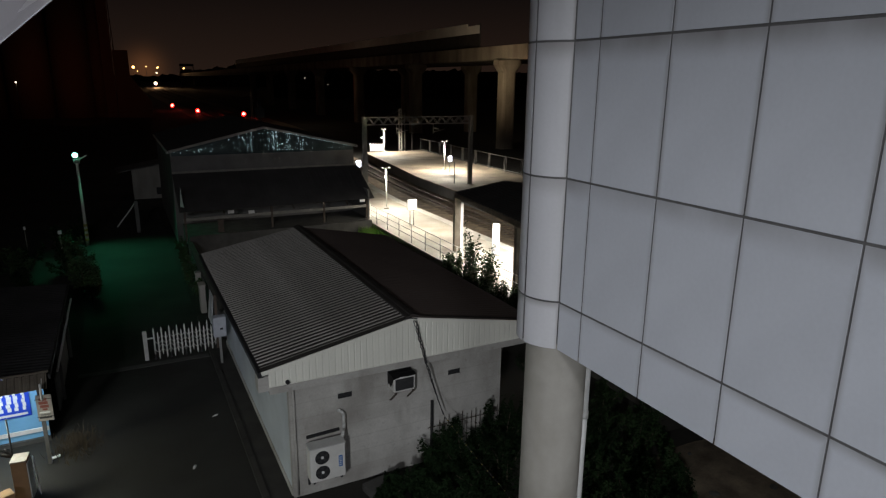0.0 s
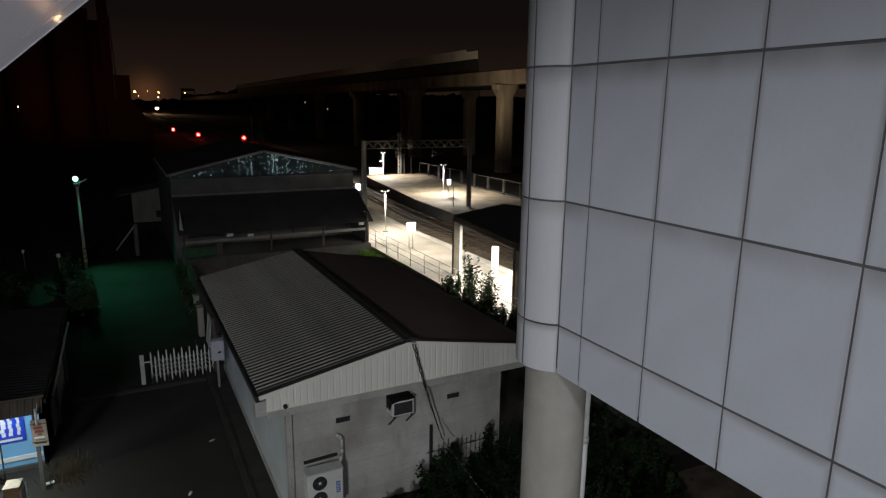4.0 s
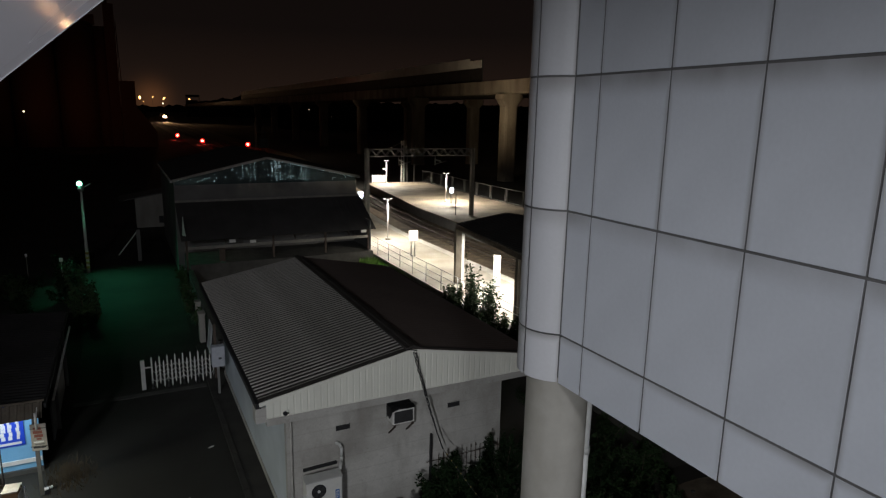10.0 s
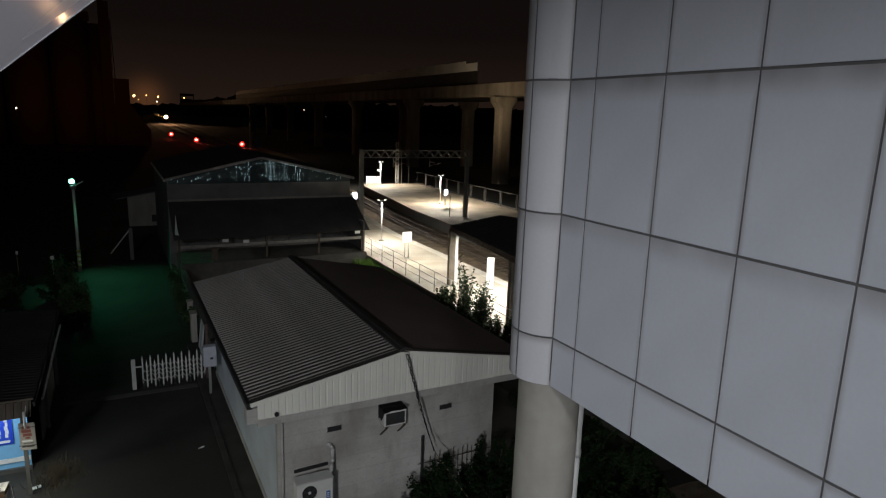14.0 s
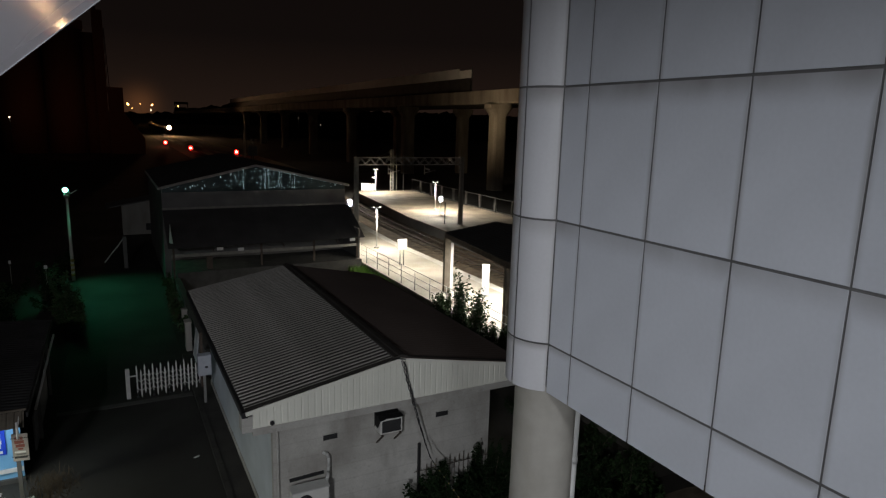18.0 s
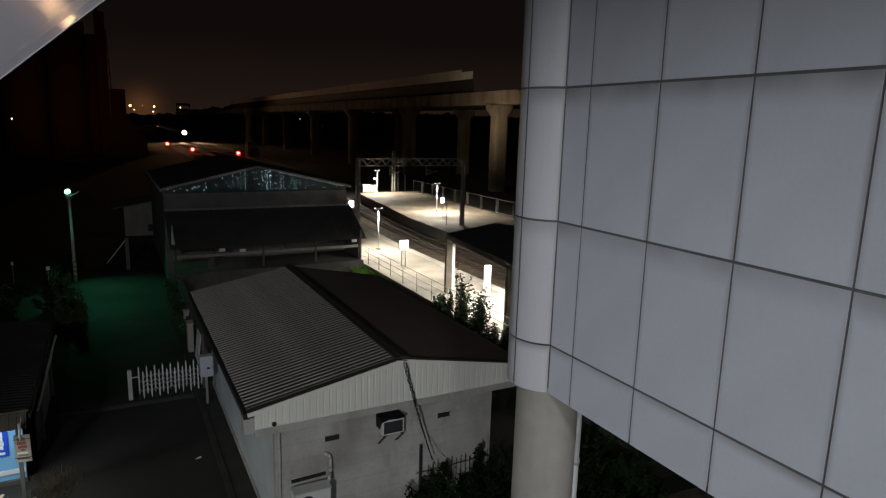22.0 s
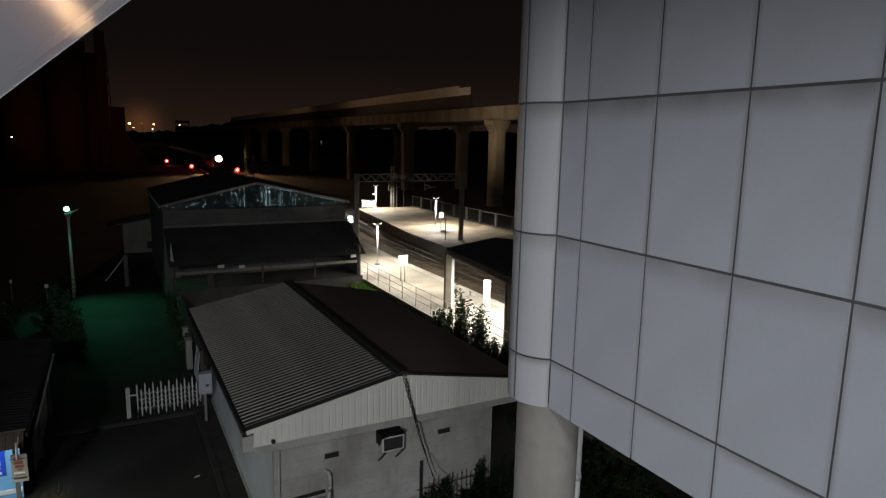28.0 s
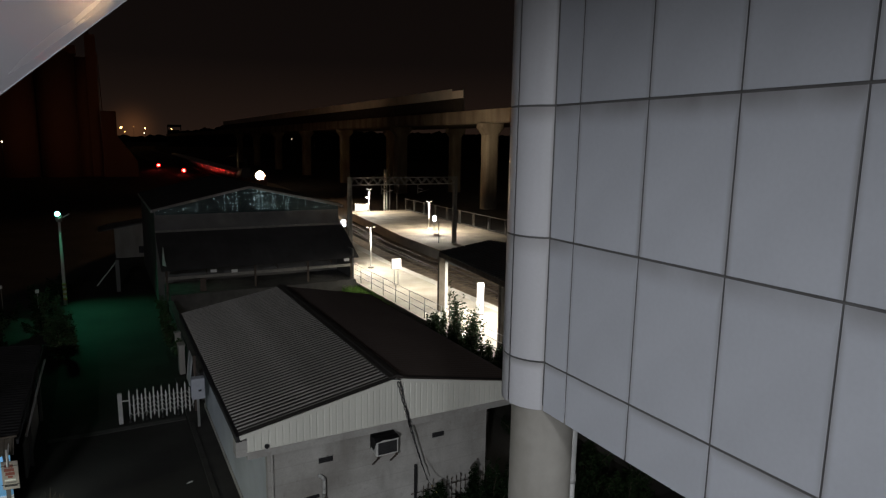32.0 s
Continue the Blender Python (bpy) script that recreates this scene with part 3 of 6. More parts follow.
def low_building():
    h = thing("low_building", (0, 0, 0), "low plastered railway building with brown ribbed pitched roof", "building")
    t = 0.18
    bm = B()
    box(bm, (HX0, HY0, 0), (HX1, HY0 + t, 3.45))
    part("gable_wall", bm, PLASTER, h, "stained grey-white plaster gable wall")
    bm = B()
    box(bm, (HX0, HY0 + t, 0), (HX0 + t, HY1 - t, 3.5))
    part("side_wall", bm, PLASTER_BLUE, h, "pale blue-grey side wall")
    bm = B()
    box(bm, (HX1 - t, HY0 + t, 0), (HX1, HY1 - t, 3.5))
    part("side_wall", bm, PLASTER, h)
    bm = B()
    box(bm, (HX0, HY1 - t, 0), (HX1, HY1, 3.45))
    part("rear_wall", bm, PLASTER, h)
    bm = B()
    box(bm, (HX0 - 0.035, HY0 + 0.02, 0.06), (HX0 - 0.002, HY1, 0.22))
    part("plinth", bm, PLASTER, h)
    # ribbed roof sheets
    for side in (-1, 1):
        ex = EX0 if side < 0 else EX1
        run = Vector((ex - RX, 0, EZ - RZ))
        nrm = Vector((0, 1, 0)).cross(run) if side < 0 else run.cross(Vector((0, 1, 0)))
        if nrm.z < 0:
            nrm = -nrm
        bm = B()
        n8 = nrm.normalized()
        o = Vector((RX, RY0, RZ))
        vs = [bm.verts.new(o + run * k + Vector((0, y, 0)) + n8 * up) for up in (0.0, -0.012) for k, y in ((0, 0), (1, 0), (1, RY1 - RY0), (0, RY1 - RY0))]
        for f in ((0, 1, 2, 3), (7, 6, 5, 4), (0, 4, 5, 1), (1, 5, 6, 2), (2, 6, 7, 3), (3, 7, 4, 0)):
            bm.faces.new([vs[i] for i in f])
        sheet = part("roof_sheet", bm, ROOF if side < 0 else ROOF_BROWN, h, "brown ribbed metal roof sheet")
        # one raised rib after another, all of one shape
        bm = B()
        u = run.normalized()
        for k in (0.12, run.length - 0.01):
            for dy, up in ((-0.034, 0.002), (-0.015, 0.032), (0.008, 0.032), (0.024, 0.002)) if side < 0 else ((-0.05, 0.002), (-0.02, 0.010), (0.02, 0.010), (0.05, 0.002)):
                bm.verts.new(u * k + Vector((0, dy, 0)) + n8 * up)
        bm.verts.ensure_lookup_table()
        for i in range(4):
            bm.faces.new([bm.verts[q] for q in (i, (i + 1) % 4, 4 + (i + 1) % 4, 4 + i)])
        bm.faces.new([bm.verts[q] for q in (3, 2, 1, 0)])
        bm.faces.new([bm.verts[q] for q in (4, 5, 6, 7)])
        # left ribs are paler to show as lit; right ones keep the slope's tone
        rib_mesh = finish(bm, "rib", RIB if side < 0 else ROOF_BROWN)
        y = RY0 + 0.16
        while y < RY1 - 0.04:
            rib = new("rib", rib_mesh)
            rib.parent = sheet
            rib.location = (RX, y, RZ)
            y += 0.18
    bm = B()
    extrude_y(bm, [(RX - 0.17, RZ + 0.0), (RX - 0.165, RZ + 0.045), (RX - 0.07, RZ + 0.06), (RX - 0.05, RZ + 0.085), (RX + 0.05, RZ + 0.085), (RX + 0.07, RZ + 0.06), (RX + 0.165, RZ + 0.045), (RX + 0.17, RZ + 0.0), (RX, RZ + 0.03)], RY0 - 0.02, RY1 + 0.02)
    part("ridge_cap", bm, ROOF_TRIM, h)
    # eaves trims and barge boards
    for ex in (EX0, EX1):
        bm = B()
        s = -1 if ex < RX else 1
        extrude_y(bm, [(ex - s * 0.05, EZ - 0.15), (ex + s * 0.07, EZ - 0.15), (ex + s * 0.07, EZ - 0.03), (ex + s * 0.055, EZ - 0.015), (ex - s * 0.05, EZ - 0.015)], RY0, RY1)
        part("eaves_trim", bm, BLACK, h)
        bm = B()
        bar(bm, (RX, RY0 - 0.03, RZ - 0.045), (ex, RY0 - 0.03, EZ - 0.045), 0.035, 0.09)
        part("barge_board", bm, FASCIA, h)
        bm = B()
        bar(bm, (RX, RY0 + 0.045, RZ + 0.036), (ex, RY0 + 0.045, EZ + 0.036), 0.11, 0.012)
        part("verge_cap", bm, ROOF_TRIM, h)
    # cream ribbed gable cladding, one strip a rib
    zb = 3.30
    x = 2.46
    while x < 9.55:
        bm = B()
        w = 0.156
        def top(xx):
            return (RZ - (RX - xx) * (RZ - EZ) / (RX - EX0) if xx < RX else RZ - (xx - RX) * (RZ - EZ) / (EX1 - RX)) - 0.09
        outline = [(x, 0.0), (x + 0.022, 0.0), (x + 0.036, -0.010), (x + w - 0.014, -0.010), (x + w, 0.0)]
        lo = [bm.verts.new((px, RY0 + 0.03 + dy, zb)) for px, dy in outline]
        hi = [bm.verts.new((px, RY0 + 0.03 + dy, top(px))) for px, dy in outline]
        for i in range(len(outline) - 1):
            bm.faces.new((lo[i], lo[i + 1], hi[i + 1], hi[i]))
        ex2 = bmesh.ops.extrude_face_region(bm, geom=list(bm.faces))
        bmesh.ops.translate(bm, verts=[v for v in ex2["geom"] if isinstance(v, bmesh.types.BMVert)], vec=(0, 0.014, 0))
        part("gable_strip", bm, FASCIA, h)
        x += w + 0.0006
    bm = B()
    box(bm, (2.44, RY0 + 0.016, zb - 0.018), (9.58, RY0 + 0.06, zb - 0.002))
    part("gable_sill", bm, FASCIA, h)
    bm = B()
    box(bm, (2.46, RY0 + 0.024, zb - 0.20), (9.56, HY0 - 0.003, zb - 0.022))
    part("eaves_box", bm, PLASTER, h, "smooth plastered box eave under the cream cladding", bevel=0.006)
    bm = B()
    box(bm, (2.22, RY0 + 0.02, zb - 0.09), (2.456, RY0 + 0.36, EZ - 0.15))
    part("eaves_end_block", bm, PLASTER, h)
    bm = B()
    box(bm, (2.46, RY0 + 0.075, zb + 0.022), (HX0 + 0.02, RY1 - 0.05, zb + 0.045))
    part("side_soffit", bm, PLASTER_BLUE, h)
    bm = B()
    tube(bm, (4.62 - 1.75, RY0 - 0.05, zb + 0.06), (4.62 - 1.75, RY0 + 0.0, zb + 0.06), 0.05, n=12)
    part("pipe_stub", bm, BLACK, h)
    # corner downpipe on the gable wall
    bm = B()
    pipe(bm, [(3.06, HY0 - 0.06, 0.1), (3.06, HY0 - 0.06, 3.2), (2.7, HY0 - 0.2, 3.3)], 0.026)
    part("downpipe", bm, PLASTER, h)
    for x in (4.34, 7.39):
        bm = B()
        for lo, hi in (((x - 0.2, HY0 - 0.02, 2.42), (x + 0.2, HY0 + 0.0, 2.44)), ((x - 0.2, HY0 - 0.02, 2.58), (x + 0.2, HY0, 2.60)),
                       ((x - 0.2, HY0 - 0.02, 2.44), (x - 0.18, HY0, 2.58)), ((x + 0.18, HY0 - 0.02, 2.44), (x + 0.2, HY0, 2.58))):
            box(bm, lo, hi)
        v = part("vent_frame", bm, PLASTER, h)
        bm = B()
        box(bm, (x - 0.18, HY0 - 0.006, 2.44), (x + 0.18, HY0 - 0.002, 2.58))
        part("vent_mesh", bm, BLACK, v)
        for k in range(4):
            bm = B()
            bar(bm, (x - 0.18, HY0 - 0.012, 2.458 + k * 0.035), (x + 0.18, HY0 - 0.012, 2.458 + k * 0.035), 0.006, 0.012)
            part("slat", bm, GRILLE, v)


low_building()


def window_ac():
    a = thing("window_air_conditioner", (5.79, HY0, 2.44), "boxy window air conditioner on wall brackets", "air conditioner")
    bm = B()
    box(bm, (-0.29, -0.38, 0.03), (0.29, 0.0, 0.42))
    part("casing", bm, CASING, a, bevel=0.012)
    bm = B()
    folds = ((-0.31, -0.41, 0.43), (-0.12, -0.43, 0.455), (0.10, -0.42, 0.435), (0.31, -0.41, 0.44))
    rows = [[bm.verts.new((x, y * f, z + h)) for x, y, z in folds] for f, h in ((1.0, 0.0), (0.66, 0.035), (0.33, 0.01), (0.0, 0.045))]
    rows[0][0].co.z -= 0.03
    for r0, r1 in zip(rows, rows[1:]):
        for k in range(3):
            bm.faces.new((r0[k], r0[k + 1], r1[k + 1], r1[k]))
    hem = [bm.verts.new((-0.305, -0.30 * f, z)) for f, z in ((1.0, 0.24), (0.66, 0.12), (0.33, 0.17), (0.0, 0.10))]
    for k in range(3):
        bm.faces.new((rows[k][0], rows[k + 1][0], hem[k + 1], hem[k]))
    bmesh.ops.solidify(bm, geom=bm.faces[:], thickness=0.008)
    part("cover", bm, DARKSTEEL, a, "dark sagging weather cover over the top and side")
    bm = B()
    box(bm, (-0.25, -0.388, 0.07), (0.25, -0.382, 0.38))
    g = part("rear_grille", bm, GRILLE, a)
    for k in range(9):
        bm = B()
        box(bm, (-0.245, -0.398, 0.085 + k * 0.033), (0.245, -0.389, 0.093 + k * 0.033))
        part("fin", bm, GRILLE, g)
    for x in (-0.24, 0.24):
        bm = B()
        bar(bm, (x, 0, 0.012), (x, -0.43, 0.012), 0.035, 0.03)
        bar(bm, (x, -0.02, -0.34), (x, -0.40, 0.0), 0.045, 0.03)
        part("bracket", bm, RUST, a)


window_ac()


def outdoor_unit():
    a = thing("outdoor_unit", (3.69, 13.34, 0.60), "off-white twin-fan outdoor air conditioning unit with a blue label", "air conditioner")
    bm = B()
    box(bm, (-0.43, -0.17, 0.08), (0.43, 0.17, 0.97))
    part("casing", bm, CASING, a, bevel=0.015)
    for z in (0.72, 0.32):
        bm = B()
        tube(bm, (-0.14, -0.171, z), (-0.14, -0.178, z), 0.172, n=36)
        f = part("fan_opening", bm, BLACK, a)
        for r in (0.172, 0.13, 0.09, 0.05):
            bm = B()
            m = 32
            for i in range(m):
                a1, a2 = 2 * math.pi * i / m, 2 * math.pi * (i + 1) / m
                bar(bm, (-0.14 + r * math.cos(a1), -0.187, z + r * math.sin(a1)), (-0.14 + r * math.cos(a2), -0.187, z + r * math.sin(a2)), 0.006, 0.006)
            part("guard_ring", bm, GRILLE, f)
        bm = B()
        for i in range(5):
            ang = 2 * math.pi * i / 5
            c, s = math.cos(ang), math.sin(ang)
            c2, s2 = math.cos(ang + 0.7), math.sin(ang + 0.7)
            vs = [bm.verts.new((-0.14 + q[0], -0.181, z + q[1])) for q in ((0.04 * c, 0.04 * s), (0.155 * c, 0.155 * s), (0.155 * c2, 0.155 * s2), (0.04 * c2, 0.04 * s2))]
            bm.faces.new(vs)
        part("fan", bm, GRILLE, f)
        bm = B()
        tube(bm, (-0.14, -0.178, z), (-0.14, -0.192, z), 0.035, n=16)
        part("hub", bm, WHITE, f)
    bm = B()
    box(bm, (0.26, -0.176, 0.36), (0.36, -0.171, 0.66))
    lab = part("label_plate", bm, BLUELABEL, a, "blue label plate with unreadable marks")
    for k in range(5):
        bm = B()
        box(bm, (0.275, -0.180, 0.40 + k * 0.05), (0.345 - 0.02 * (k % 2), -0.177, 0.42 + k * 0.05))
        part("print_bar", bm, WHITE, lab)
    for x in (-0.34, 0.34):
        bm = B()
        box(bm, (x - 0.025, -0.15, 0.03), (x + 0.025, 0.42, 0.078))
        box(bm, (x - 0.025, 0.36, -0.30), (x + 0.025, 0.42, 0.029))
        part("bracket", bm, DARKSTEEL, a)
    bm = B()
    box(bm, (-0.445, -0.185, 0.973), (0.445, 0.175, 0.995))
    part("lid", bm, PVC, a)
    # the shadow above the unit, built as a black bar
    bm = B()
    bar(bm, (-0.36, 0.395, 1.00), (0.47, 0.395, 1.03), 0.05, 0.07)
    part("wall_shadow_bar", bm, BLACK, a, "black bar for the shadow on the wall over the unit")
    g = thing("ground_slab", (4.95, 13.15, 0), "grey concrete block lying by the wall foot", "slab", turn=12)
    bm = B()
    box(bm, (-0.34, -0.22, 0), (0.34, 0.22, 0.22))
    part("block", bm, KERB, g, bevel=0.02)
    p = thing("refrigerant_pipe", (4.24, 13.7, 0), "bent insulated pipe rising from the outdoor unit", "pipe")
    bm = B()
    pipe(bm, [(-0.16, -0.34, 1.45), (-0.10, -0.30, 1.62), (0.0, -0.10, 1.70), (0.02, -0.06, 1.80), (0.02, -0.06, 2.05), (-0.03, -0.03, 2.14), (-0.10, 0.02, 2.16)], 0.042, 10)
    part("pipe", bm, PVC, p, smooth=False)


outdoor_unit()


def wall_cables():
    c = thing("cable_bundle", (5.98, RY0 - 0.05, 0), "twisted black service cables drooping from the gable peak", "cable")
    rng = random.Random(7)
    for k in range(3):
        bm = B()
        pts = []
        for i in range(26):
            f = i / 25
            x = 0.05 + 0.80 * f + 0.05 * math.sin(f * 30 + k * 2.1) * (1 - f)
            z = 4.36 - 2.75 * f - 0.12 * math.sin(f * math.pi)
            y = -0.03 - 0.03 * math.sin(f * 1.6) + 0.04 * math.cos(f * 30 + k * 2.1) * (1 - f)
            pts.append((x, y, z))
        pipe(bm, pts, 0.009 + 0.003 * (k == 0), 6)
        part("cable", bm, BLACK, c)
    bm = B()
    pipe(bm, [(-0.2 + 0.1 * i, -0.06 + 0.02 * math.sin(i), 4.46 - 0.02 * i) for i in range(4)], 0.013, 6)
    part("cable", bm, BLACK, c)


wall_cables()


def marker_rope():
    r = thing("marker_rope", (6.46, 13.0, 0), "thin slack rope with small pale markers over the shrubs", "rope")
    pts = [Vector((0.02, -0.1, 2.3)), Vector((0.06, -0.45, 1.98)), Vector((0.34, -1.4, 1.40)), Vector((0.68, -2.4, 0.86)), Vector((0.95, -3.1, 0.0))]
    bm = B()
    pipe(bm, pts, 0.008, 6)
    part("rope", bm, BLACK, r)
    for p, q in zip(pts[1:], pts[2:]):
        for k in range(6):
            c = p.lerp(q, (k + 0.5) / 6)
            bm = B()
            tube(bm, c, c + (q - p).normalized() * 0.035, 0.013, n=8)
            part("marker", bm, YELLOW, r)


marker_rope()


def meter_box():
    m = thing("meter_box", (2.52, 22.55, 0), "white wall meter box on a post beside the gate", "meter box")
    bm = B()
    box(bm, (-0.20, -0.16, 1.12), (0.24, 0.16, 1.86))
    part("box", bm, BOXPAINT, m, bevel=0.012)
    bm = B()
    box(bm, (-0.17, -0.172, 1.15), (0.21, -0.163, 1.83))
    part("door", bm, BOXPAINT, m)
    bm = B()
    box(bm, (0.02, -0.18, 1.40), (0.12, -0.174, 1.47))
    part("latch", bm, BLACK, m)
    bm = B()
    box(bm, (-0.03, -0.04, 0), (0.05, 0.04, 1.12))
    part("post", bm, STEEL, m)


meter_box()


# ---- folding gate ----
def folding_gate():
    g = thing("folding_gate", (0.11, 24.0, 0), "white folding lattice gate half across the lane", "gate")
    x1 = 2.42
    bm = B()
    box(bm, (-0.07, -0.07, 0.04), (0.07, 0.07, 1.16))
    part("lead_post", bm, GATEPAINT, g, bevel=0.01)
    bm = B()
    bar(bm, (0.07, 0, 0.86), (0.30, 0, 0.86), 0.03, 0.05)
    part("lead_rail", bm, GATEPAINT, g)
    n = 17
    xs = [0.30 + (x1 - 0.30) * i / (n - 1) for i in range(n)]
    for i, x in enumerate(xs):
        bm = B()
        tall = i % 2 == 0
        y, z0, z1 = (0.05, 0.24, 1.13) if tall else (-0.05, 0.14, 0.97)
        box(bm, (x - 0.026, y - 0.014, z0), (x + 0.026, y + 0.014, z1))
        for z, tip in ((z1, z1 + 0.13), (z0, z0 - 0.12)):
            vs = [bm.verts.new(p) for p in ((x - 0.026, y - 0.014, z), (x + 0.026, y - 0.014, z), (x + 0.026, y + 0.014, z), (x - 0.026, y + 0.014, z), (x, y, tip))]
            for f in ((0, 1, 4), (1, 2, 4), (2, 3, 4), (3, 0, 4)):
                bm.faces.new([vs[k] for k in f])
        part("picket", bm, GATEPAINT, g)
        if i % 4 == 0:
            bm = B()
            bar(bm, (x, 0, 0.08), (x, 0, 0.36), 0.02, 0.02)
            tube(bm, (x, -0.018, 0.045), (x, 0.018, 0.045), 0.045, n=12)
            part("caster", bm, BLACK, g)
    # bowed scissor links between the pickets, in two tiers
    for i in range(n - 2):
        for zc in (0.42, 0.76):
            bm = B()
            s = 1 if i % 2 else -1
            pts = [(xs[i] + (xs[i + 2] - xs[i]) * k / 6, 0.0 + 0.02 * s, zc + s * 0.15 * (1 - 2 * abs(k / 6 - 0.5)) ** 0.7) for k in range(7)]
            for p0, p1 in zip(pts, pts[1:]):
                bar(bm, p0, p1, 0.010, 0.022)
            part("lattice_bar", bm, GATEPAINT, g)
    p = thing("gate_post", (2.62, 24.0, 0), "dark steel post that the folding gate hangs from", "post")
    bm = B()
    box(bm, (-0.05, -0.05, 0), (0.05, 0.05, 2.2))
    part("post", bm, RUST, p)
    bm = B()
    box(bm, (-0.14, -0.08, 0.7), (0.02, -0.052, 0.82))
    part("latch_plate", bm, STEEL, p)


folding_gate()


def lane_side_clutter():
    for x, y, w, h, lab in ((2.62, 28.6, 0.55, 1.25, "pale upright board leaning by the lane wall"), (2.75, 31.4, 0.35, 1.0, "low pale concrete post by the lane")):
        t = thing("board" if w > 0.4 else "bollard", (x, y, 0), lab, "board" if w > 0.4 else "bollard")
        bm = B()
        box(bm, (-0.12, -w / 2, 0), (0.12, w / 2, h))
        part("slab", bm, CONCRETE, t, bevel=0.02)
        bm = B()
        box(bm, (-0.15, -w / 2 - 0.03, h), (0.15, w / 2 + 0.03, h + 0.07))
        part("cap", bm, CONCRETE, t, bevel=0.015)
    bp = thing("wall_board", (2.80, 27.2, 0), "pale blue-grey sheet board leaning on the lane wall", "board")
    bm = B()
    box(bm, (-0.012, -0.55, 0), (0.012, 0.55, 1.25), pose(-0.10, 0, 0.0, 0, 7, 0))
    part("sheet", bm, PLASTER_BLUE, bp)
    for k in (-0.35, 0.35):
        bm = B()
        box(bm, (-0.03, k - 0.03, 0.02), (-0.0125, k + 0.03, 1.2), pose(-0.10, 0, 0.0, 0, 7, 0))
        part("batten", bm, PVC, bp)
    w = thing("lane_wall", (2.9, 25.0, 0), "low dark plastered yard wall along the lane", "wall", kind="structure")
    bm = B()
    box(bm, (0, 0, 0), (0.2, 12.2, 1.15))
    part("wall", bm, SHEDWALL, w)
    bm = B()
    box(bm, (-0.04, 0, 1.15), (0.24, 12.2, 1.22))
    part("coping", bm, KERB, w)
    for x, y, r, lab in ((1.77, 18.77, 25, "crumpled white scrap on the asphalt"), (0.9, 16.2, 70, "small pale scrap on the asphalt"), (-0.6, 15.1, 10, "pale paper scrap on the asphalt")):
        s = thing("litter", (x, y, 0.006), lab, "litter", turn=r)
        bm = B()
        rng = random.Random(int(x * 10))
        pts = [bm.verts.new((0.12 * math.cos(a) * rng.uniform(0.6, 1.3), 0.045 * math.sin(a) * rng.uniform(0.7, 1.3), rng.uniform(0.004, 0.03))) for a in [i * math.pi / 4 for i in range(8)]]
        top = bm.verts.new((0, 0, 0.05))
        low = bm.verts.new((0, 0, 0.0))
        for i in range(8):
            bm.faces.new((pts[i], pts[(i + 1) % 8], top))
            bm.faces.new((pts[(i + 1) % 8], pts[i], low))
        part("scrap", bm, WHITE, s)


lane_side_clutter()


